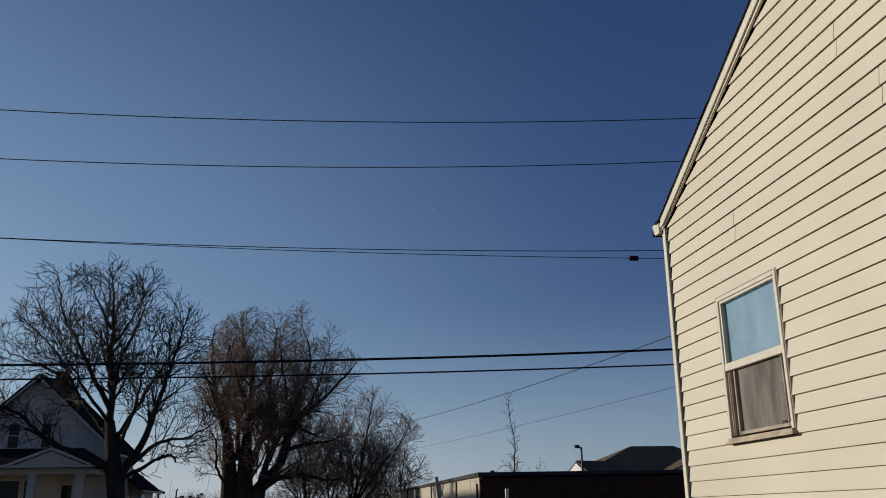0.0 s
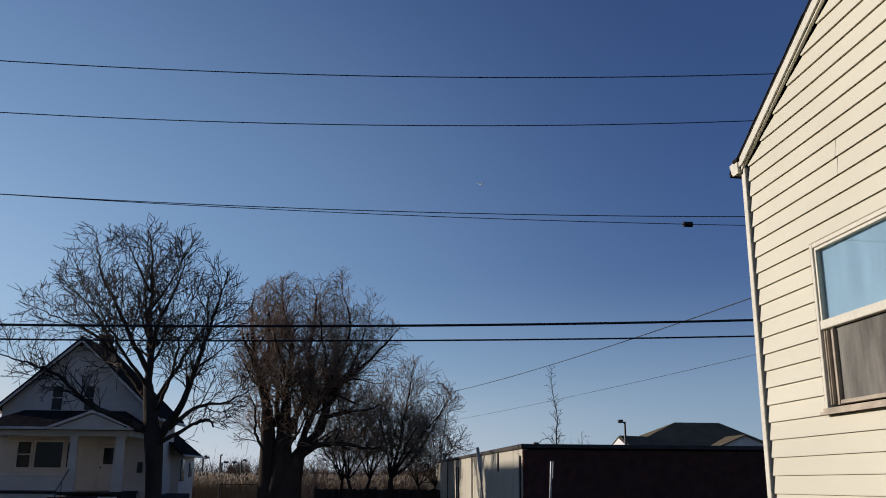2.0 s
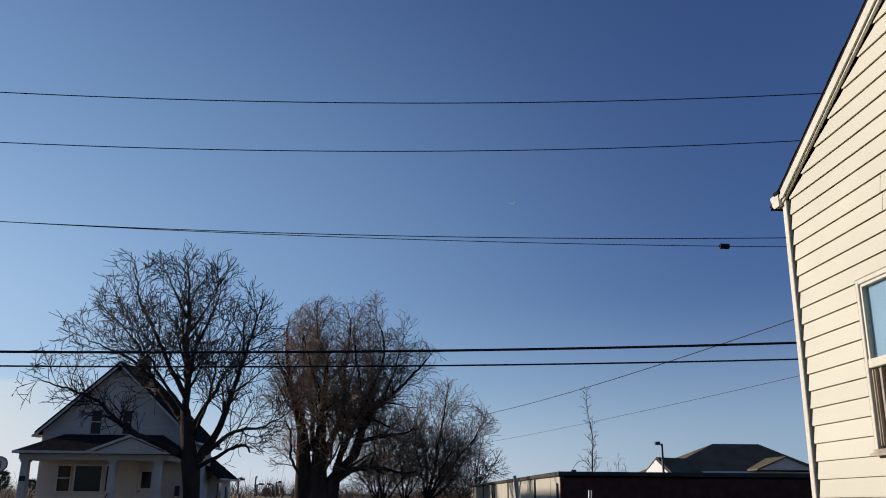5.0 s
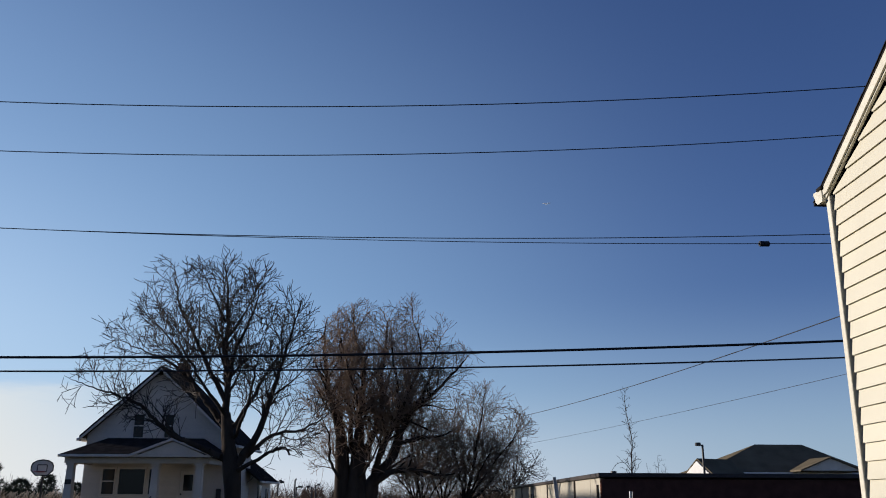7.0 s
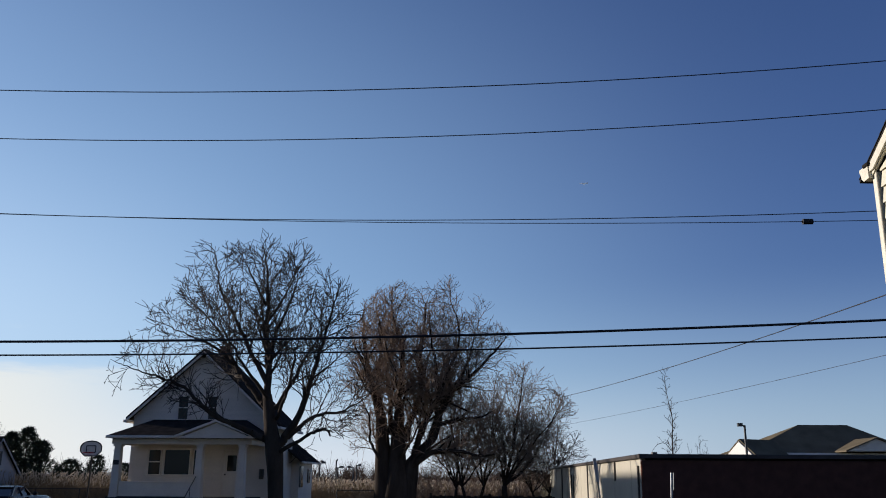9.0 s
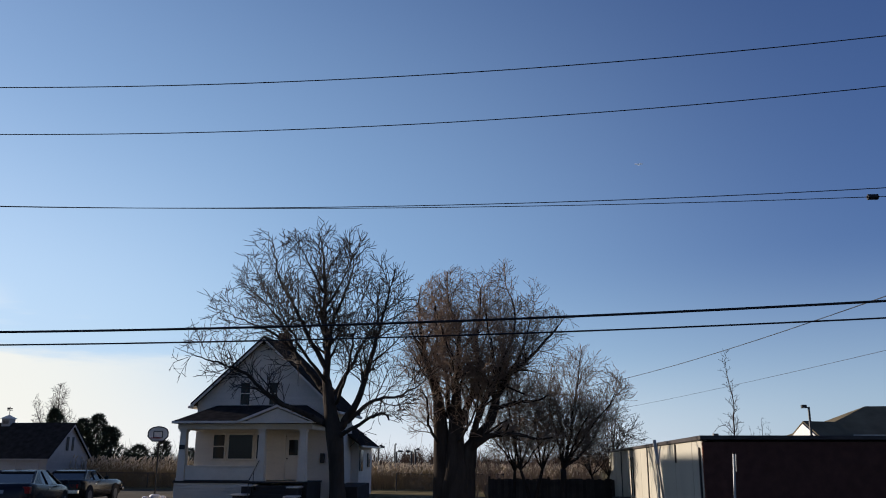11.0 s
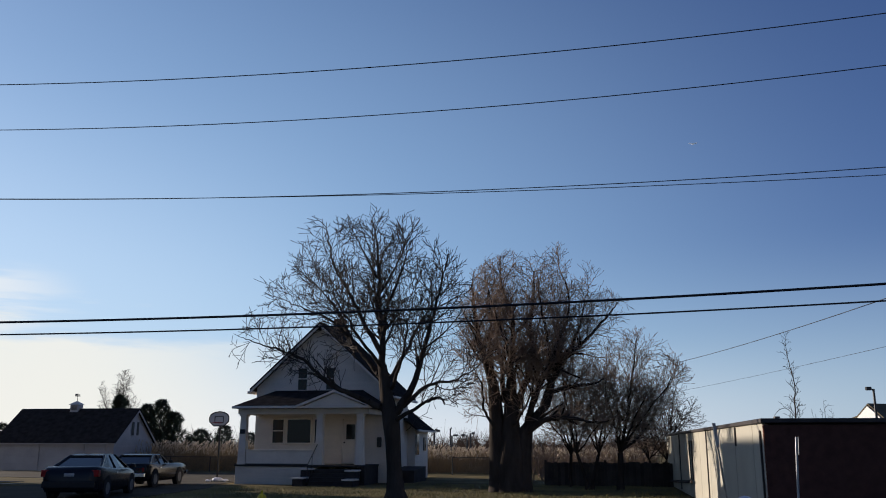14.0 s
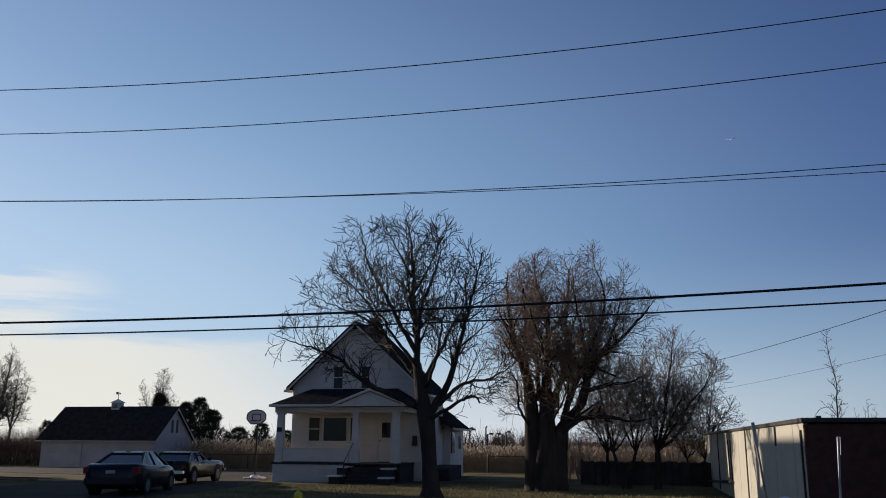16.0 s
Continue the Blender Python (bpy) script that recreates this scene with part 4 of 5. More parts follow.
# rear wing, lower
bm = B()
prism(bm, [(-15.8, 0), (-9.95, 0), (-9.95, 2.75), (-12.9, 5.0), (-15.8, 2.75)], "y", HY1 + .01, 49.6)
part("rear_wing", bm, WHITE, wh, "lower rear wing")
for s, xe in ((-1, -16.1), (1, -9.6)):
    run = abs(xe + 12.9)
    bm = B()
    prism(bm, [(-12.9, 5.02), (xe, 5.02 - run * .765), (xe, 5.12 - run * .765), (-12.9, 5.14)], "y", HY1 + .005 if s < 0 else 45.2, 49.9)
    part("wing_roof", bm, SHINGLE, wh, "dark shingled roof of the rear wing")
part("gutter", box(B(), -9.62, -9.50, 45.2, 49.9, 2.46, 2.56, .02), WHITE, wh)
z = .15
while z < 2.7:                          # clapboards on the side wall
    for x, ya, yb in ((-9.95, 46.22, 49.6), (HX1, 42.0, 46.2)):
        part("clapboard", prism(B(), [(x + .020, z), (x + .002, z + .12), (x - .02, z + .12), (x - .02, z)], "y", ya, yb), WHITE_BOARD, wh)
    z += .12
while z < 4.3:
    part("clapboard", prism(B(), [(HX1 + .020, z), (HX1 + .002, z + .12), (HX1 - .02, z + .12), (HX1 - .02, z)], "y", 42.0, 46.2), WHITE_BOARD, wh)
    z += .12
for x, ya, yb, z0, z1 in ((HX1, 43.0, 43.7, 1.35, 2.62), (-9.95, 46.6, 47.1, 1.3, 2.35), (-9.95, 48.6, 48.9, 1.5, 2.2)):
    w = part("side_window", box(B(), x + .005, x + .05, ya - .06, yb + .06, z0 - .06, z1 + .06), WHITE, wh)
    part("pane", box(B(), x + .045, x + .056, ya, yb, z0, z1), DARKGLASS, w)
    part("shutter", box(B(), x + .02, x + .065, ya - .30, ya - .07, z0, z1, .01), DARK_STEEL, w)
part("cellar_hatch", prism(B(), [(42.6, 0), (45.4, 0), (45.4, .75), (42.6, .62)], "x", -10.3, -9.2), DARK_BOARD, wh, "dark cellar bulkhead against the side wall")
part("meter_box", box(B(), -10.85, -10.65, HY0 - .16, HY0 - .02, 1.7, 2.15, .02), DARK_STEEL, wh, "dark meter box on the front wall")

# porch
PY = 39.55
pc = part("porch_floor", box(B(), HX0 + .10, -10.75, PY - .05, HY0 - .02, .84, .92, .01), DARK_BOARD, wh, "grey porch deck")
part("porch_skirt", box(B(), HX0 + .15, -13.45, PY + .02, PY + .14, 0, .835), WHITE, wh, "white panelled porch skirt")
part("porch_skirt", box(B(), HX0 + .15, HX0 + .27, PY + .145, HY0 - .02, 0, .835), WHITE, wh)
part("porch_skirt", box(B(), -11.0, -10.8, PY + .02, HY0 - .02, 0, .835), DARK_BOARD, wh)
for i in range(7):
    part("skirt_board", box(B(), HX0 + .155, -13.455, PY + .006, PY + .019, .03 + i * .115, .03 + i * .115 + .106, .003), WHITE_BOARD, wh)
part("porch_parapet", box(B(), -16.39, -13.12, PY + .06, PY + .16, .925, 1.52), WHITE, wh, "solid white parapet between the columns")
part("parapet_cap", box(B(), -16.39, -13.12, PY + .02, PY + .20, 1.52, 1.58, .01), WHITE, wh)
part("floor_edge", box(B(), HX0 + .13, -13.45, PY - .02, PY + .02, .925, .965), DARK_STEEL, wh)
part("porch_parapet", box(B(), HX0 + .20, HX0 + .30, PY + .4, HY0 - .02, .925, 1.52), WHITE, wh)


def column(x):
    bm = B()
    y = PY + .16
    prism(bm, [(x - .19, y - .19), (x + .19, y - .19), (x + .19, y + .19), (x - .19, y + .19)], "z", .925, 1.04)
    a, b = .175, .135
    lo = [bm.verts.new((x + sx * a, y + sy * a, 1.04)) for sx, sy in ((-1, -1), (1, -1), (1, 1), (-1, 1))]
    hi = [bm.verts.new((x + sx * b, y + sy * b, 3.06)) for sx, sy in ((-1, -1), (1, -1), (1, 1), (-1, 1))]
    bm.faces.new(lo[::-1])
    bm.faces.new(hi)
    for i in range(4):
        bm.faces.new((lo[i], lo[(i + 1) % 4], hi[(i + 1) % 4], hi[i]))
    prism(bm, [(x - .18, y - .18), (x + .18, y - .18), (x + .18, y + .18), (x - .18, y + .18)], "z", 3.061, 3.16)
    return part("column", bm, WHITE, wh, "tapered square porch column")


part("name_plate", box(B(), -16.71, -16.45, PY - .03, PY - .005, 2.28, 2.48), DARK_STEEL, wh, "small dark plate on the corner column")
for x in (-16.58, -12.93, -11.06):
    column(x)
part("beam", box(B(), HX0 + .15, -10.65, PY + .0, PY + .32, 3.16, 3.40, .01), WHITE, wh)
part("beam", box(B(), HX0 + .15, HX0 + .38, PY + .33, HY0 - .02, 3.16, 3.40, .01), WHITE, wh)
part("beam", box(B(), -10.9, -10.65, PY + .33, HY0 - .02, 3.16, 3.40, .01), WHITE, wh)
part("porch_ceiling", box(B(), HX0 + .381, -10.91, PY + .33, HY0 - .02, 3.30, 3.36), WHITE, wh)
bm = B()
e = [bm.verts.new(p) for p in ((-16.95, PY - .32, 3.40), (-10.3, PY - .32, 3.40), (-10.3, HY0 - .0, 3.40), (-16.95, HY0, 3.40), (-16.95, PY - .32, 3.52), (-10.3, PY - .32, 3.52), (-10.3, HY0, 3.56), (-16.95, HY0, 3.56))]
r0, r1 = bm.verts.new((-16.0, HY0 - .05, 4.36)), bm.verts.new((-11.6, HY0 - .05, 4.36))
for f in ((0, 3, 2, 1),):
    bm.faces.new([e[i] for i in f])
for a, b in ((0, 1), (1, 2), (2, 3), (3, 0)):
    bm.faces.new((e[a], e[b], e[b + 4], e[a + 4]))
bm.faces.new((e[4], e[5], r1, r0))
bm.faces.new((e[5], e[6], r1))
bm.faces.new((e[4], r0, e[7]))
bm.faces.new((e[6], e[7], r0, r1))
part("porch_roof", bm, SHINGLE, wh, "low hipped shingle roof of the porch")
part("porch_gutter", box(B(), -17.0, -10.25, PY - .40, PY - .325, 3.40, 3.51, .015), WHITE, wh)
bm = B()
prism(bm, [(-13.75, 3.42), (-10.55, 3.42), (-12.15, 4.06)], "y", PY - .36, PY + .6)
part("pediment", bm, WHITE, wh, "small white pediment over the steps")
for a, b in (((-13.95, 3.40), (-12.15, 4.10)), ((-10.35, 3.40), (-12.15, 4.10))):
    bm = B()
    prism(bm, [a, b, (b[0], b[1] + .11), (a[0], a[1] + .11)], "y", PY - .46, PY + .7)
    part("pediment_roof", bm, WHITE, wh)
# steps between low piers
for i in range(5):
    part("step", box(B(), -13.0, -11.35, PY - .05 - .27 * (i + 1), PY - .055 - .27 * i, 0, .84 - .165 * (i + .0) - .1, .01), DARK_BOARD, wh, "dark porch step")
for x, h, y0, y1 in ((-13.25, .72, PY - .75, PY - .06), (-13.35, .36, PY - 1.5, PY - .76), (-11.2, .66, PY - .75, PY - .06), (-11.1, .30, PY - 1.5, PY - .76)):
    part("pier", box(B(), x - .22, x + .22, y0, y1, 0, h), DARK_BOARD, wh)
    part("pier_cap", box(B(), x - .28, x + .28, y0 - .04, y1, h + .001, h + .07, .012), WHITE, wh)
bm = B()
rod(bm, (-12.98, PY - .05, 1.80), (-12.98, PY - 1.3, .95), .022)
rod(bm, (-12.98, PY - 1.3, .2), (-12.98, PY - 1.3, .97), .022)
rod(bm, (-12.98, PY - .7, .5), (-12.98, PY - .7, 1.36), .016)
part("handrail", bm, DARK_STEEL, wh)

wh.matrix_basis = pose(-.12, 0, -.06) @ wh.matrix_basis

# ---- garage ----
gr = thing("garage", (-36.7, 58, 0), "white two-door garage with a dark gable roof and cupola", "garage")
GX0, GX1, GY0, GY1, GE, GR = -40.9, -32.3, 55.0, 60.0, 1.98, 4.18
bm = B()
prism(bm, [(GY0, 0), (GY1, 0), (GY1, GE), (57.5, GR - .12), (GY0, GE)], "x", GX0, GX1)
part("wall", bm, GREY_WHITE, gr, "white wall")
for i in range(16):
    part("clapboard", box(B(), GX1 + .001, GX1 + .014, GY0 + (max(0, i * .125 - GE) * 1.23), GY1 - (max(0, i * .125 - GE) * 1.23), .08 + i * .125, .08 + i * .125 + .115, .003), GREY_WHITE, gr)
for x0, x1 in ((-40.4, -37.7), (-37.1, -34.4), (-34.1, -32.8)):
    d = part("garage_door", box(B(), x0, x1, GY0 - .04, GY0 - .004, .02, 1.85, .006), GREY_WHITE, gr, "white sectional garage door")
    for k in range(4):
        part("door_section", box(B(), x0 + .03, x1 - .03, GY0 - .055, GY0 - .041, .04 + k * .455, .04 + k * .455 + .43, .006), GREY_WHITE, d)
for s, ye in ((-1, GY0 - .3), (1, GY1 + .3)):
    run = abs(ye - 57.5)
    k = (GR - .12 - GE) / 2.5
    bm = B()
    prism(bm, [(57.5, GR - .11), (ye, GR - .11 - run * k), (ye, GR + .01 - run * k), (57.5, GR + .02)], "x", GX0 - .25, GX1 + .25)
    part("roof", bm, SHINGLE, gr, "dark shingled garage roof slope")
    part("fascia", box(B(), GX0 - .25, GX1 + .25, min(ye, ye + s * .03), max(ye, ye + s * .03), GR - .11 - run * k, GR - .04 - run * k), GREY_WHITE, gr)
    bm = B()
    prism(bm, [(57.5, GR - .24), (ye, GR - .24 - run * k), (ye, GR - .115 - run * k), (57.5, GR - .115)], "x", GX1 + .22, GX1 + .26)
    part("rake_board", bm, GREY_WHITE, gr)
cp = part("cupola", box(B(), -37.2, -36.6, 57.2, 57.8, GR - .3, GR + .28), GREY_WHITE, gr, "small white louvred cupola")
bm = B()
a = [bm.verts.new(p) for p in ((-37.3, 57.1, GR + .281), (-36.5, 57.1, GR + .281), (-36.5, 57.9, GR + .281), (-37.3, 57.9, GR + .281))]
t = bm.verts.new((-36.9, 57.5, GR + .56))
bm.faces.new(a[::-1])
for i in range(4):
    bm.faces.new((a[i], a[(i + 1) % 4], t))
part("cupola_roof", bm, WHITE, cp)
for k in range(4):
    part("louvre", box(B(), -37.1, -36.7, 57.17, 57.199, GR - .08 + k * .08, GR - .04 + k * .08), DARK_STEEL, cp)
bm = B()
rod(bm, (-36.9, 57.5, GR + .55), (-36.9, 57.5, GR + 1.08), .018)
rod(bm, (-37.1, 57.5, GR + .85), (-36.7, 57.5, GR + .85), .012)
box(bm, -37.10, -36.93, 57.49, 57.51, GR + .90, GR + 1.04)
box(bm, -36.86, -36.72, 57.49, 57.51, GR + .92, GR + 1.0)
part("weather_vane", bm, DARK_STEEL, cp)
w = part("gable_window", box(B(), GX1 + .016, GX1 + .04, 57.1, 57.9, 2.35, 3.25), GREY_WHITE, gr)
for y0, y1 in ((57.05, 57.33), (57.67, 57.95)):
    part("shutter", box(B(), GX1 + .041, GX1 + .06, y0, y1, 2.35, 3.25, .01), DARK_STEEL, w)


# ---- vehicles ----
def car(name, at, turn, label, L, W, rows, glass_rows, paint, wheel_r, axles, lamps, hub=HUB, hood_paint=None):
    """rows: (y from tail, half width low, half width high, z low, z belt, z top) cross-sections along the car, nose to +y."""
    c = thing(name, (*at, 0), label, "car", turn=turn)
    M = c.matrix_basis

    def P(nm, bm, m, parent=c, lab="", smooth=False):
        bmesh.ops.transform(bm, matrix=M, verts=bm.verts)
        return part(nm, bm, m, parent, lab, smooth)

    def loft(sections):
        bm = B()
        rings = []
        for y, prof in sections:
            rings.append([bm.verts.new((x, y, z)) for x, z in prof])
        n = len(rings[0])
        for a, b in zip(rings, rings[1:]):
            for i in range(n):
                bm.faces.new((a[i], a[(i + 1) % n], b[(i + 1) % n], b[i]))
        bm.faces.new(rings[0][::-1])
        bm.faces.new(rings[-1])
        return bm

    def body_prof(w, zl, zb):
        return [(-w * .92, zl), (w * .92, zl), (w, zl + .12), (w * 1.0, zb - .22), (w * .965, zb - .05), (w * .90, zb), (-w * .90, zb), (-w * .965, zb - .05), (-w, zb - .22), (-w, zl + .12)]
    bm = loft([(y - L / 2, body_prof(w, zl, zb)) for y, w, zl, zb in rows])
    bmesh.ops.bevel(bm, geom=[e for e in bm.edges if e.is_manifold and e.calc_face_angle(0) > .5], offset=.055, segments=3, affect="EDGES")
    body = P("body", bm, paint, smooth=True)
    bm = loft([(y - L / 2, [(-wl, zb), (wl, zb), (wt, zt), (-wt, zt)]) for y, wl, wt, zb, zt in glass_rows])
    cab = P("greenhouse", bm, CAR_GLASS, c, "dark tinted windows")
    y0, y1 = glass_rows[1][0] - L / 2, glass_rows[2][0] - L / 2
    wt, zt = glass_rows[1][2], glass_rows[1][4]
    bm = loft([(y0 - .10, [(-wt, zt - .03), (wt, zt - .03), (wt * .93, zt + .012), (-wt * .93, zt + .012)]), (y0 + .1, [(-wt - .02, zt - .04), (wt + .02, zt - .04), (wt * .9, zt + .05), (-wt * .9, zt + .05)]),
               (y1 - .1, [(-wt - .02, zt - .04), (wt + .02, zt - .04), (wt * .9, zt + .05), (-wt * .9, zt + .05)]), (y1 + .12, [(-wt, zt - .04), (wt, zt - .04), (wt * .93, zt - .0), (-wt * .93, zt - .0)])])
    P("roof", bm, paint, c)
    for s in (-1, 1):                    # pillars
        g = glass_rows
        for a, b, r in ((0, 1, .06), (3, 2, .045)):
            bm = B()
            rod(bm, (s * g[a][1] * .985, g[a][0] - L / 2, g[a][3]), (s * g[b][2] * 1.0, g[b][0] - L / 2, g[b][4]), r, r * .8, 6)
            P("pillar", bm, paint, c)
        ym = (g[1][0] + g[2][0]) / 2 - L / 2 - .05
        bm = B()                         # solid quarter panel behind the rear door
        quad = [bm.verts.new((s * (w + o), y - L / 2, z)) for o in (.012, -.03) for w, y, z in ((g[0][1], g[0][0] + .02, g[0][3]), (g[1][2], g[1][0], g[1][4]), (g[1][2], g[1][0] + .22, g[1][4]), (g[1][1], g[1][0] - .02, g[1][3]))]
        for f in ((0, 1, 2, 3), (7, 6, 5, 4), (0, 4, 5, 1), (1, 5, 6, 2), (2, 6, 7, 3), (3, 7, 4, 0)):
            bm.faces.new([quad[i] for i in f])
        bmesh.ops.recalc_face_normals(bm, faces=bm.faces)
        P("quarter_panel", bm, paint, c)
        bm = B()
        rod(bm, (s * (g[1][1] + .005), ym, g[1][3]), (s * (g[1][2] + .005), ym, g[1][4]), .04, .035, 6)
        P("pillar", bm, paint, c)
        bm = B()
        box(bm, s * W / 2 + (-.02 if s < 0 else -.0), s * W / 2 + (.0 if s < 0 else .02), ym - .2, ym - .06, rows[2][3] - .20, rows[2][3] - .165, .004)
        P("door_handle", bm, CHROME, c)
        bm = B()
        box(bm, s * (W / 2 + .08) - .09, s * (W / 2 + .08) + .09, g[3][0] - L / 2 - .32, g[3][0] - L / 2 - .22, g[3][3] + .02, g[3][3] + .16, .03)
        P("mirror", bm, paint, c)
        for ya in axles:
            x = s * (W / 2 - .10)
            bm = B()
            rod(bm, (x - .11, ya - L / 2, wheel_r), (x + .11, ya - L / 2, wheel_r), wheel_r, n=24)
            bmesh.ops.bevel(bm, geom=[e for e in bm.edges if len(e.link_faces) == 2 and e.calc_face_angle(0) > 1], offset=.03, segments=2, affect="EDGES")
            wl_ = P("wheel", bm, RUBBER, c)
            bm = B()
            xo = x + s * .112
            rod(bm, (xo - .004, ya - L / 2, wheel_r), (xo + .006, ya - L / 2, wheel_r), wheel_r * .62, n=20)
            rim = P("rim", bm, hub, wl_)
            bm = B()
            rod(bm, (s * (W / 2 - .012) - .03, ya - L / 2, wheel_r + .03), (s * (W / 2 - .012) + .017, ya - L / 2, wheel_r + .03), wheel_r + .06, n=24)
            P("wheel_arch", bm, RUBBER, c)
    for nm, b6, m in lamps:
        bm = B()
        box(bm, *b6, .012)
        P(nm, bm, m, c)
    return c


sed_rows = [(0, .62, .46, .78), (.04, .76, .34, .90), (.12, .84, .28, .99), (.30, .885, .23, 1.03), (.55, .905, .21, 1.035), (.95, .91, .20, 1.01), (2.3, .91, .20, .94), (3.5, .91, .20, .92), (4.2, .88, .22, .84), (4.6, .80, .28, .72), (4.80, .64, .36, .60)]
sed_glass = [(.72, .76, .70, .99, 1.00), (1.62, .79, .55, .94, 1.36), (2.70, .79, .56, .94, 1.37), (3.75, .76, .72, .91, .92)]
sed_lamps = [("tail_lamp", (-.90, -.67, -2.375, -2.16, .72, .93), RED_LENS), ("tail_lamp", (.67, .90, -2.375, -2.16, .72, .93), RED_LENS),
             ("number_plate", (-.16, .16, -2.432, -2.41, .72, .83), GREY_WHITE), ("bumper", (-.82, .82, -2.46, -2.32, .38, .58), NAVY),
             ("brake_lamp", (-.08, .08, -.86, -.80, 1.40, 1.425), BLACKISH)]
car("sedan", (-18.0, 30.0), 14, "dark blue four-door sedan parked on the driveway", 4.85, 1.82, sed_rows, sed_glass, NAVY, .32, (1.05, 3.8), sed_lamps)
cou_rows = [(0, .80, .40, .92), (.10, .90, .30, .98), (.9, .92, .26, .98), (2.0, .92, .24, .95), (3.2, .92, .24, .96), (4.4, .90, .26, .93), (5.0, .86, .30, .88), (5.15, .80, .38, .82)]
cou_glass = [(.75, .80, .74, .95, .96), (1.40, .82, .63, .93, 1.29), (2.40, .82, .63, .93, 1.29), (2.95, .80, .72, .93, .94)]
cou_lamps = [("tail_lamp", (-.86, -.5, -2.60, -2.50, .66, .82), RED_LENS), ("tail_lamp", (.5, .86, -2.60, -2.50, .66, .82), RED_LENS),
             ("bumper", (-.92, .92, -2.70, -2.56, .46, .60), CHROME), ("bumper", (-.90, .90, 2.58, 2.70, .44, .58), CHROME),
             ("number_plate", (-.16, .16, -2.61, -2.59, .66, .80), TRIM), ("headlamp", (.5, .84, 2.52, 2.60, .64, .80), CHROME), ("headlamp", (-.84, -.5, 2.52, 2.60, .64, .80), CHROME)]
car("coupe", (-20.05, 37.3), 8, "old long-bonnet black coupe parked beyond the sedan", 5.2, 1.86, cou_rows, cou_glass, BLACK_PAINT, .34, (1.15, 4.1), cou_lamps)

# ---- basketball hoop ----
hp = thing("basketball_hoop", (-20.0, 44.7, 0), "freestanding basketball hoop with a white fan backboard", "basketball hoop")
part("pole", rod(B(), (-20.0, 44.7, .1), (-20.0, 44.7, 2.92), .045), WIRE, hp)
part("base", box(B(), -20.45, -19.55, 44.5, 45.5, 0, .16, .05), DARK_STEEL, hp)
bm = B()
fan = [(-.27, -.32), (.27, -.32), (.50, -.11), (.50, .09)] + [(.50 * math.cos(a), .09 + .27 * math.sin(a)) for a in (.5, 1.0, math.pi / 2, 2.14, 2.64)] + [(-.50, .09), (-.50, -.11)]
prism(bm, [(-20.0 + x, 3.07 + z) for x, z in fan], "y", 44.55, 44.59)
bd = part("backboard", bm, TRIM, hp, "white fan-shaped backboard")
edge = fan + [fan[0]]
bm = B()
for a, b in zip(edge, edge[1:]):
    rod(bm, (-20 + a[0], 44.54, 3.07 + a[1]), (-20 + b[0], 44.54, 3.07 + b[1]), .028, n=5)
part("border", bm, DARK_STEEL, bd)
bm = B()
for a, b in (((-.22, -.16), (.22, -.16)), ((.22, -.16), (.22, .14)), ((.22, .14), (-.22, .14)), ((-.22, .14), (-.22, -.16))):
    rod(bm, (-20 + a[0], 44.54, 3.07 + a[1]), (-20 + b[0], 44.54, 3.07 + b[1]), .022, n=5)
part("target_square", bm, DARK_STEEL, bd)
bm = B()
for k in range(16):
    a, b = 6.283 * k / 16, 6.283 * (k + 1) / 16
    rod(bm, (-20 + .23 * math.cos(a), 44.28 + .23 * math.sin(a), 2.89), (-20 + .23 * math.cos(b), 44.28 + .23 * math.sin(b), 2.89), .015, n=5)
part("rim", bm, RED_LENS, hp)
for k, (x, y, r) in enumerate(((-18.72, 41.62, .20), (-18.42, 41.75, .14), (-19.15, 41.5, .11))):
    bm = B()
    bmesh.ops.create_icosphere(bm, subdivisions=2, radius=r, matrix=pose(x, y, r * .45) @ Matrix.Diagonal((1.4, 1, .6, 1)))
    for v in bm.verts:
        v.co += Vector((0, 0, 1)) * .06 * noise.noise(v.co * 6)
        v.co.z = max(v.co.z, 0)
    tagged(part("bag", bm, SNOW, None, smooth=True), "crumpled white bag lying by the hoop base", "bag", "bags by the hoop")

hp.matrix_basis = pose(1.05, -2.65, -.12) @ hp.matrix_basis

# ---- hydrant ----
hy = thing("fire_hydrant", (-8.60, 21.95, 0), "yellow fire hydrant standing in the roadside grass", "hydrant")
part("barrel", rod(rod(B(), (-8.60, 21.95, 0), (-8.60, 21.95, .08), .16, n=16), (-8.60, 21.95, .08), (-8.60, 21.95, .50), .105, n=16), YELLOW, hy)
bm = B()
bmesh.ops.create_uvsphere(bm, u_segments=16, v_segments=10, radius=.108, matrix=pose(-8.60, 21.95, .50))
part("bonnet", bm, YELLOW, hy, smooth=True)
part("nut", rod(B(), (-8.60, 21.95, .60), (-8.60, 21.95, .68), .03, n=5), YELLOW, hy)
for d in ((1, 0), (-1, 0), (0, -1)):
    part("outlet", rod(B(), (-8.60 + d[0] * .08, 21.95 + d[1] * .08, .40), (-8.60 + d[0] * .19, 21.95 + d[1] * .19, .40), .06, n=10), YELLOW, hy)


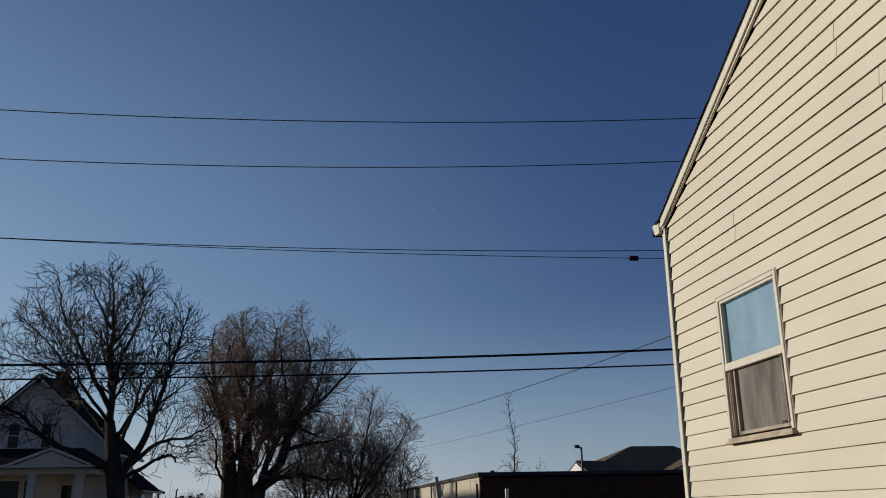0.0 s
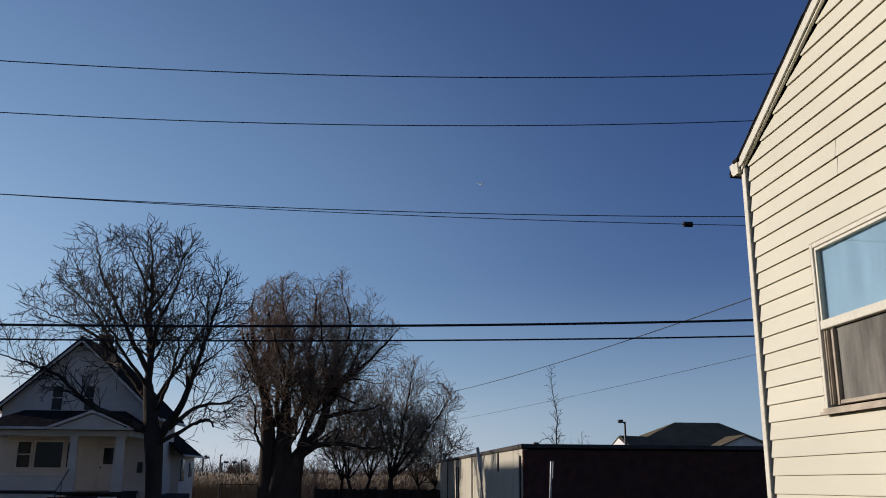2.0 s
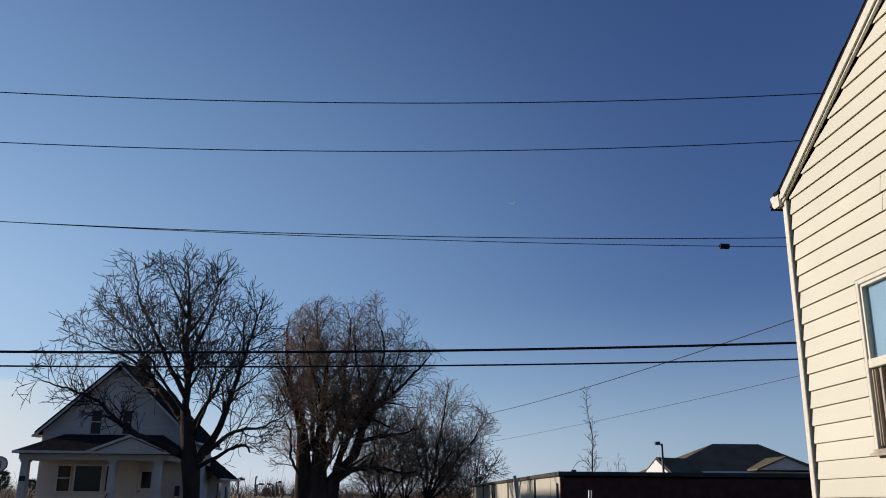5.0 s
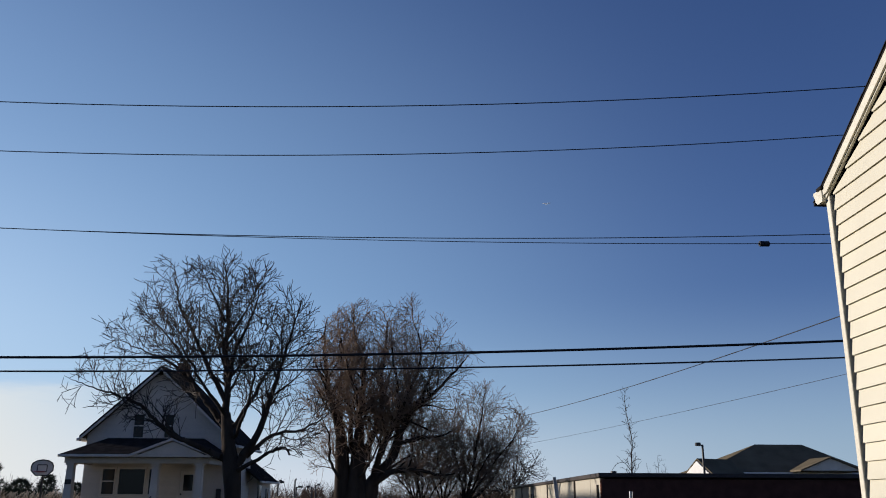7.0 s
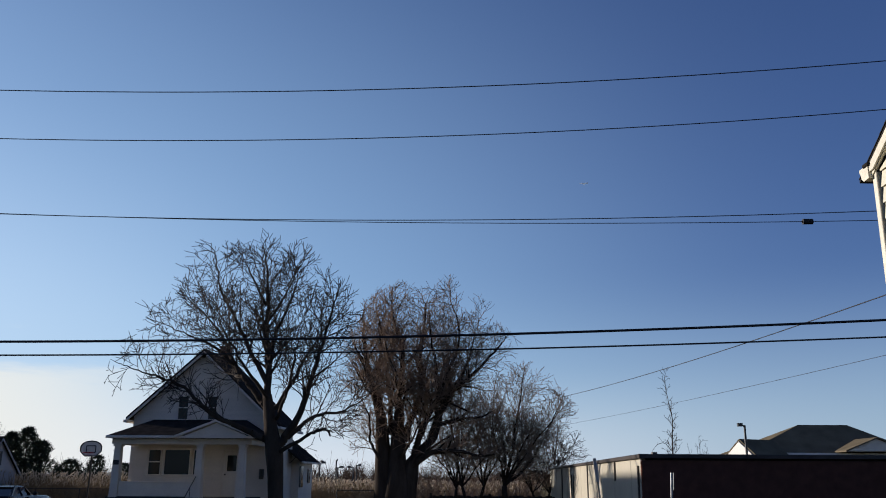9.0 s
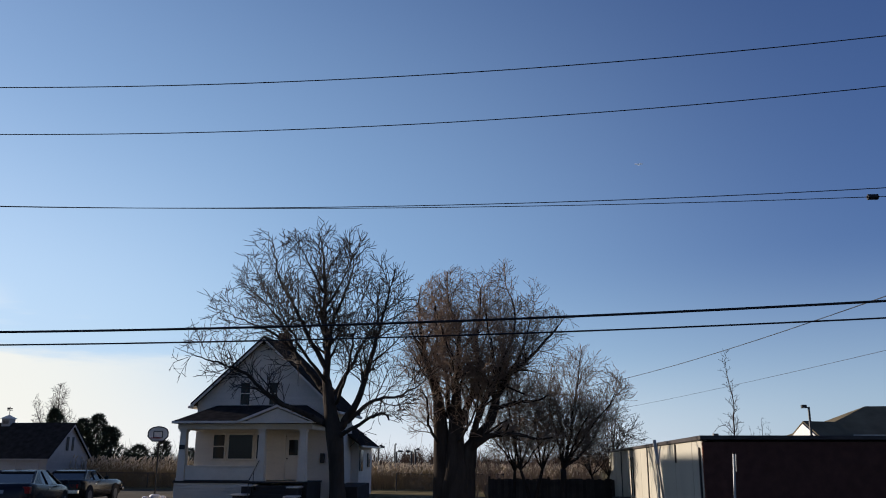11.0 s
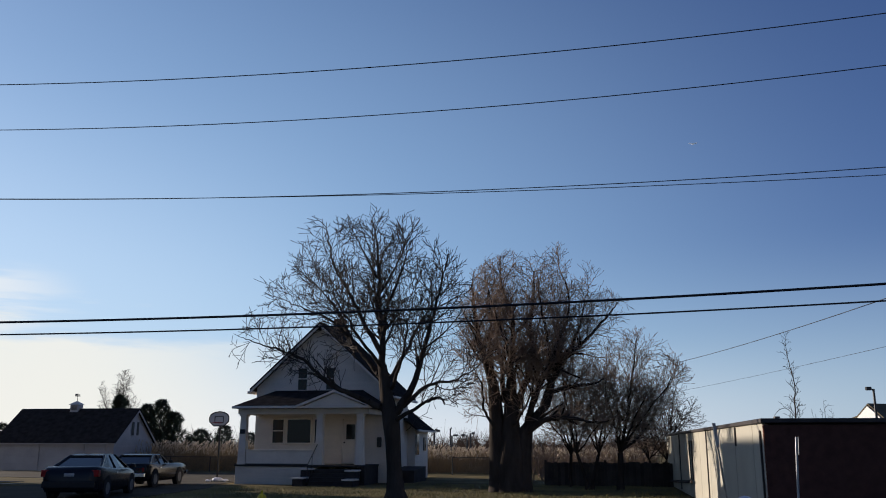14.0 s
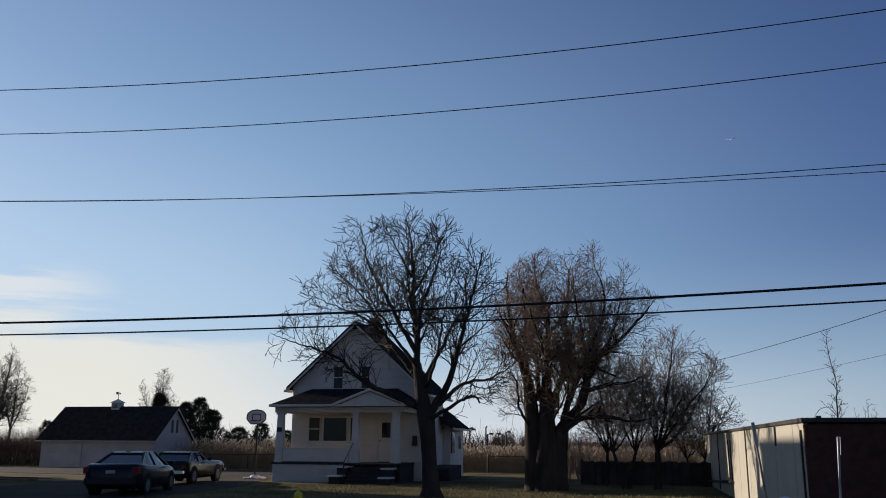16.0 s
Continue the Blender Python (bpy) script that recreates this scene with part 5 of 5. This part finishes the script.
# ---- unseen house block added outside the view to shadow the panelled wall ----
nh = thing("unseen_shadow_house", (-40, 38, 0), "plain unseen house block added to cast the shadow on the panelled wall", "house")
part("wall", box(B(), -45, -36.0, 34.6, 41.0, 0, 10.82), WHITE, nh)
# wing added only to screen the panelled wall from the low sunward sky
part("low_sky_blocker", box(B(), -45, -36.0, -8, 34.599, 0, 8.9), WHITE, nh)
# block added for the lower step in the shadow's outline
part("shadow_step_block", box(B(), -45, -36.0, 41.001, 42.3, 0, 9.9), WHITE, nh)
part("roof", box(B(), -45.2, -35.8, 34.4, 41.2, 10.821, 11.0), SHINGLE, nh)

# ---- fences ----
def mesh_fence(x0, x1, y, h, label):
    f = thing("wire_fence", ((x0 + x1) / 2, y, 0), label, "fence")
    n = int((x1 - x0) / 2.6)
    for i in range(n + 1):
        x = x0 + (x1 - x0) * i / n
        part("post", rod(B(), (x, y, 0), (x, y, h + .04), .03, n=8), DARK_STEEL, f)
    part("rail", rod(B(), (x0, y, h), (x1, y, h), .022, n=6), DARK_STEEL, f)
    segs = []
    x = x0 - h
    while x < x1:
        for s in (1, -1):
            a, b = (x, 0.03), (x + h, h)
            if s < 0:
                a, b = (x + h, .03), (x, h)
            if a[0] > x0 and b[0] > x0 and a[0] < x1 and b[0] < x1:
                segs.append(((a[0], y, a[1]), (b[0], y, b[1]), .004, .004))
        x += .10
    o = tubes("wire_mesh", segs, DARK_STEEL, f)
    return tagged(o, kind="stuff")


mesh_fence(-31.5, -17.5, 56.0, .95, "low dark wire fence before the reeds")
mesh_fence(-9.4, -3.0, 54.0, 1.0, "low dark wire fence beside the house")
bf = thing("board_fence", (-.5, 41.0, 0), "low dark weathered board fence", "fence")
rng = random.Random(3)
x = -3.1
while x < 2.3:
    w = rng.uniform(.13, .17)
    part("board", box(B(), x, x + w - .003, 41.0, 41.03, 0, 1.0 + rng.uniform(-.03, .03), .004), OLD_WOOD, bf)
    x += w
for z in (.25, .8):
    part("rail", box(B(), -3.1, 2.3, 41.031, 41.09, z, z + .09), OLD_WOOD, bf)
for x in (-3.1, -.5, 2.1):
    part("post", box(B(), x, x + .1, 41.091, 41.19, 0, 1.1), OLD_WOOD, bf)

# ---- reeds ----
def reeds(name, x0, x1, y0, y1, n, h, seed, label):
    r = random.Random(seed)
    stalks, plumes = [], []
    for i in range(n):
        x, y = r.uniform(x0, x1), y0 + (y1 - y0) * r.random() ** 1.5
        hh = h * r.uniform(.55, 1.08) * (1 + .18 * noise.noise(Vector((x * .25, y * .25, 0))))
        lx, ly = r.gauss(0, .10) * hh, r.gauss(0, .08) * hh
        m = Vector((x + lx * .4, y + ly * .4, hh * .6))
        t = Vector((x + lx, y + ly, hh))
        stalks.append(((x, y, 0), m, .013, .011))
        stalks.append((m, t, .011, .007))
        for k in range(2):
            s = r.uniform(.3, .85)
            b = Vector((x + lx * s, y + ly * s, hh * s))
            stalks.append((b, b + Vector((r.gauss(0, .16), r.gauss(0, .1), r.uniform(.05, .3))), .012, .003))
        if r.random() < .55:
            d = Vector((r.gauss(.05, .08), r.gauss(0, .05), r.uniform(.14, .24)))
            plumes.append((t, t + d * .5, .012, .038))
            plumes.append((t + d * .5, t + d, .038, .006))
    ob = thing(name, ((x0 + x1) / 2, y0, 0), label, "reeds", kind="stuff")
    tagged(tubes("stalk", stalks, REED, ob), kind="stuff")
    tagged(tubes("plume", plumes, PLUME, ob, sides=4), kind="stuff")


reeds("reed_bed", -42, -17, 57.5, 68, 4600, 1.72, 1, "bed of tall dry tan reeds with pale plumes")
reeds("reed_bed", -17, 3, 56.5, 68, 4200, 1.38, 2, "bed of tall dry tan reeds behind the fence")
# brush around the small trees and beside the garage
def brush(x0, x1, y0, y1, n, hmax, seed, material, label):
    segs = []
    rng = random.Random(seed)
    for i in range(n):
        h = rng.uniform(.3, 1.0) * hmax
        p = Vector((rng.uniform(x0, x1), rng.uniform(y0, y1), 0))
        for k in range(3):
            d = Vector((rng.gauss(0, .22), rng.gauss(0, .22), 1))
            q = p + d * h * .5
            segs.append((p, q, .016, .011))
            e = q + (d + Vector((rng.gauss(0, .3), rng.gauss(0, .3), 0))) * h * .4
            segs.append((q, e, .011, .006))
            for j in range(4):
                b = q.lerp(e, rng.random())
                segs.append((b, b + Vector((rng.gauss(0, .3), rng.gauss(0, .3), rng.uniform(.1, .5))), .008, .005))
    tagged(tubes("brush", segs, material), label, "brush", kind="stuff")


brush(-5.5, 2.2, 42.5, 52, 100, 2.8, 8, TWIG_RED, "tangle of reddish bare saplings behind the fence")
brush(-60, -42, 57, 66, 900, 3.0, 9, BARK_TWIG, "thicket of dark brown bare brush beside the garage")


# ---- evergreens ----
def pine(at, h, w, seed, label, base=.12):
    r = random.Random(seed)
    ob = thing("pine_tree", (*at, 0), label, "tree", "evergreens behind the garage")
    part("trunk", rod(B(), (*at, 0), (*at, h * .9), .12, .03, 8), BARK, ob)
    P, F, V = [], [], []
    n = int(1300 * (h / 5) * (w / 2) ** 1.2)
    for i in range(n):
        z = h * (base + (1 - base) * r.random() ** .85)
        f = 1 - (z / h - base) / (1 - base)
        a = r.random() * 6.283
        rad = w * (f ** .58) * (.74 + .85 * noise.noise(Vector((math.cos(a) * 1.4 + seed, math.sin(a) * 1.4, z * 1.1)))) + .12
        rr = rad * (r.random() ** .5)
        c = Vector((at[0] + rr * math.cos(a), at[1] + rr * math.sin(a), z))
        for k in range(7):               # a tuft of needles
            d = Vector((math.cos(a) + r.gauss(0, .6), math.sin(a) + r.gauss(0, .6), r.gauss(.35, .5))).normalized() * r.uniform(.18, .40)
            s = d.orthogonal().normalized() * .022
            b = len(V)
            V += [tuple(c + s), tuple(c - s), tuple(c + d)]
            F.append((b, b + 1, b + 2))
    me = bpy.data.meshes.new("needles")
    me.from_pydata(V, [], F)
    finish("crown", me, PINE, ob, "tufts of dark green needles")


pine((-37.3, 68), 4.9, 2.0, 1, "dark bushy pine beyond the garage", .05)
pine((-36.4, 68.6), 5.3, 2.2, 8, "tallest dark bushy pine beyond the garage", .05)
pine((-35.4, 69), 4.3, 2.2, 2, "dark bushy pine beyond the garage", .05)
pine((-44.6, 76), 6.2, 1.8, 3, "dark pine top behind the garage roof", .2)
pine((-33.4, 70), 2.9, 2.0, 4, "low dark evergreen beyond the reeds", .0)
pine((-31.8, 71), 3.3, 1.6, 5, "low dark evergreen behind the hoop", .0)
pine((-29.9, 72), 2.7, 1.3, 6, "low dark evergreen behind the hoop", .0)
pine((-56.5, 76), 3.6, 1.3, 7, "low dark evergreen beyond the garage", .0)

# ---- far bare trees ----
small_tree("bare_tree", (-45.8, 78), 8.8, 2.5, 31, 1, TWIG, "slender bare tree behind the garage", "far bare trees", 3, .24, .014, .6, .5, .12)
small_tree("bare_tree", (-63.4, 76), 12.2, 3.4, 32, 2, TWIG, "tall bare tree beyond the garage", "far bare trees", 3, .40, .016, .35, .25, .2)
small_tree("bare_tree", (-59.9, 75), 9.6, 2.2, 33, 1, TWIG, "tall bare tree beyond the garage", "far bare trees", 3, .25, .015, .35, .3, .13)
small_tree("bare_tree", (-67, 80), 11.0, 3.6, 34, 2, TWIG, "tall bare tree beyond the garage", "far bare trees", 3, .40, .016, .35, .25, .2)
# tall sapling over the low building
sp_ = thing("sapling", (14.1, 72, 0), "tall thin bare sapling rising behind the low building", "tree", "far bare trees")
rng = random.Random(77)
segs = []
env = egg((14.2, 72, 6.2), 1.5, 1.5, 4.4)
limb(segs, rng, ((14.2, 72, 1.0), (14.25, 72, 4.0), (14.35, 72, 6.5), (14.05, 72, 8.3), (13.95, 72, 9.8)), .10, .015, 3, .9, .5, .33, 1.1, env)
limb(segs, rng, ((14.2, 72, 3.9), (13.6, 72, 4.5), (13.0, 72, 4.35), (12.5, 72, 3.7)), .035, .012, 3, .5, .5, .5, .5, env)
part("trunk", rod(B(), (14.2, 72, 0), (14.2, 72, 1.05), .14, .12, 8), BARK, sp_)
tubes("crown", [(a, b, max(c, .013), max(d, .010)) for a, b, c, d in segs], TWIG, sp_, sides=5)
small_tree("bare_tree", (17.2, 76), 5.6, 1.2, 36, 1, TWIG, "short faint bare tree behind the low building", "far bare trees", 3, .4, .012, .3, .4, .06)

# distant wood along the horizon
segs = []
rng = random.Random(55)
for i in range(1500):
    x = rng.uniform(-150, 60)
    y = rng.uniform(125, 200)
    h = rng.uniform(2.2, 4.6) * (1 + .7 * noise.noise(Vector((x * .06, 3, 0))))
    p = Vector((x, y, 0))
    for k in range(2):
        q = p + Vector((rng.gauss(0, .5), 0, h * rng.uniform(.35, .55)))
        segs.append((p, q, .06, .03))
        for j in range(9):
            b = p.lerp(q, rng.uniform(.3, 1))
            segs.append((b, b + Vector((rng.gauss(0, .8), rng.gauss(0, .5), h * rng.uniform(.1, .5))), .028, .012))
tagged(tubes("far_wood", segs, BARK_TWIG), "line of distant bare trees on the horizon", "woodland", kind="stuff")

# ---- street lamps and poles ----
def lamp_post(at, h, arm, label, r=.07):
    o = thing("street_lamp", (*at, 0), label, "lamp post", "lamp posts")
    part("pole", rod(B(), (*at, 0), (*at, h), r * 1.2, r, 8), DARK_STEEL, o)
    part("arm", rod(B(), (*at, h - .08), (at[0] + arm * .5, at[1], h), r * .6, n=6), DARK_STEEL, o)
    part("lamp_head", box(B(), min(at[0] + arm * .3, at[0] + arm), max(at[0] + arm * .3, at[0] + arm), at[1] - .18, at[1] + .18, h - .10, h + .16, .03), DARK_STEEL, o)


lamp_post((20.0, 72), 5.95, -.55, "dark lamp post behind the low building", .09)
lamp_post((-37.9, 74), 4.15, -.9, "dark lamp post behind the pines", .07)
for x, y, h, a in ((-23.0, 120, 3.6, .8), (-21.1, 122, 4.0, .2), (-20.2, 118, 3.0, .8), (-19.2, 125, 3.1, -.8), (-17.8, 119, 3.3, .6), (-24.6, 128, 3.9, .6)):
    lamp_post((x, y), h, a, "far dark parking-lot lamp post", .10)
up_ = thing("utility_pole", (-60.3, 88, 0), "far wooden utility pole with a crossarm", "pole")
part("pole", rod(B(), (-60.3, 88, 0), (-60.3, 88, 5.4), .10, .08), OLD_WOOD, up_)
part("crossarm", box(B(), -61.0, -59.6, 87.95, 88.05, 5.0, 5.12), OLD_WOOD, up_)

fp = thing("utility_pole", (-6.9, 54, 0), "utility pole with pale crossarms half hidden by the large tree", "pole", "utility poles")
part("pole", rod(B(), (-6.9, 54, 0), (-6.9, 54, 7.0), .12, .09), OLD_WOOD, fp)
part("crossarm", box(B(), -7.9, -6.0, 53.8, 53.9, 5.45, 5.55), GALV, fp)
part("crossarm", box(B(), -7.0, -4.2, 53.8, 53.9, 3.96, 4.04), GALV, fp)

# ---- far building with a hipped roof ----
hb = thing("hip_roof_building", (37, 104, 0), "far white building with a dark hipped roof", "building")
X0, X1, Y0, Y1, E0, R0 = 28.0, 47.5, 100.0, 112.0, 4.6, 8.05
part("wall", box(B(), X0 + .5, X1 - .5, Y0 + .5, Y1 - .5, 0, E0 - .05), WHITE, hb)
bm = B()
v = [bm.verts.new(p) for p in ((X0, Y0, E0), (X1, Y0, E0), (X1, Y1, E0), (X0, Y1, E0), (X0 + 8.3, 106, R0), (X1 - 5.6, 106, R0))]
for f in ((0, 1, 5, 4), (1, 2, 5), (2, 3, 4, 5), (3, 0, 4), (3, 2, 1, 0)):
    bm.faces.new([v[i] for i in f])
part("roof", bm, HIP_ROOF, hb, "dark hipped shingle roof")
part("fascia", box(B(), X0 - .05, X1 + .05, Y0 - .12, Y0 - .02, E0 - .35, E0 + .06), TRIM, hb)
part("fascia", box(B(), X0 - .12, X0 - .02, Y0 - .02, Y1, E0 - .35, E0 + .06), TRIM, hb)
DM = pose(26.9, 98.0, 0, 0, 0, -60)
bm = B()
prism(bm, [(-1.9, 4.25), (1.9, 4.25), (0, 5.75)], "y", 0, 5)
bmesh.ops.transform(bm, matrix=DM, verts=bm.verts)
part("dormer", bm, TRIM, hb, "small white gable catching the sun")
for s_ in (-1, 1):
    bm = B()
    prism(bm, [(s_ * 2.15, 4.2), (0, 5.9), (0, 6.05), (s_ * 2.15, 4.35)], "y", .1, 5.2)
    bmesh.ops.transform(bm, matrix=DM, verts=bm.verts)
    part("dormer_roof", bm, HIP_ROOF, hb)
bm = B()
prism(bm, [(38.3, 4.8), (44.6, 4.8), (41.4, 6.1)], "y", 97.5, 103)
part("front_gable", bm, WHITE, hb, "broad low white gable over the front")
for s_ in (-1, 1):
    bm = B()
    prism(bm, [(41.4 + s_ * 3.4, 4.72), (41.4, 6.12), (41.4, 6.27), (41.4 + s_ * 3.4, 4.87)], "y", 97.3, 103)
    part("gable_roof", bm, HIP_ROOF, hb)
bm = box(B(), -1.9, 1.9, .05, 5, 0, 4.249)
bmesh.ops.transform(bm, matrix=DM, verts=bm.verts)
part("wing_wall", bm, WHITE, hb)

# ---- airliner far overhead ----
d = Vector((.117, .936, .3305)).normalized()
A = Vector((0, 2, 1.8)) + d * 3600
pl = thing("airplane", A, "tiny distant silver airliner high in the sky", "airplane")
M = pose(*A, 0, 0, 98)
def air(nm, bm):
    bmesh.ops.transform(bm, matrix=M, verts=bm.verts)
    return part(nm, bm, SNOW, pl, smooth=True)
air("fuselage", rod(rod(B(), (0, -16, 0), (0, 14, 0), 1.9, 1.9, 12), (0, 14, 0), (0, 19, -.3), 1.9, .4, 12))
for s in (-1, 1):
    air("wing", prism(B(), [(0, 4), (s * 16, -6), (s * 16, -8), (0, -3)], "z", -.9, -.5))
    air("engine", rod(B(), (s * 5.5, 0, -1.8), (s * 5.5, 3.5, -1.8), .9, 1.0, 10))
air("tail_fin", prism(B(), [(-16, 1), (-11, 1), (-15, 6.5), (-17.5, 6.5)], "x", -.2, .2))

# ---- grass by the roadside ----
rng = random.Random(9)
V, F = [], []
for i in range(52000):
    x, y = rng.uniform(-16, 2.2), 21.3 + 20 * rng.random() ** 1.6
    if -17.0 < x < -10 and y > 37.6:
        continue
    h = rng.uniform(.03, .09) * (1 + .6 * noise.noise(Vector((x * .7, y * .7, 0))))
    a = rng.random() * 6.283
    w = Vector((math.cos(a), math.sin(a), 0)) * .008
    t = Vector((rng.gauss(0, .03), rng.gauss(0, .03), h))
    p = Vector((x, y, .0))
    b = len(V)
    V += [tuple(p - w), tuple(p + w), tuple(p + t)]
    F.append((b, b + 1, b + 2))
me = bpy.data.meshes.new("lawn")
me.from_pydata(V, [], F)
tagged(finish("lawn", me, BLADE), "short ragged winter grass along the street", "grass", kind="stuff")
bm = B()
for cx, cy, rx, ry in ((-27.8, 37.2, 2.2, .45), (-29.5, 39.5, 2.0, .4)):
    n = 26
    bm.faces.new([bm.verts.new((cx + rx * math.cos(6.283 * i / n) * (1 + .2 * noise.noise(Vector((i * .7, cx, 0)))), cy + ry * math.sin(6.283 * i / n), .022)) for i in range(n)])
tagged(part("puddle", bm, WATER), "shallow puddles on the drive reflecting the sky", "puddle", kind="structure")
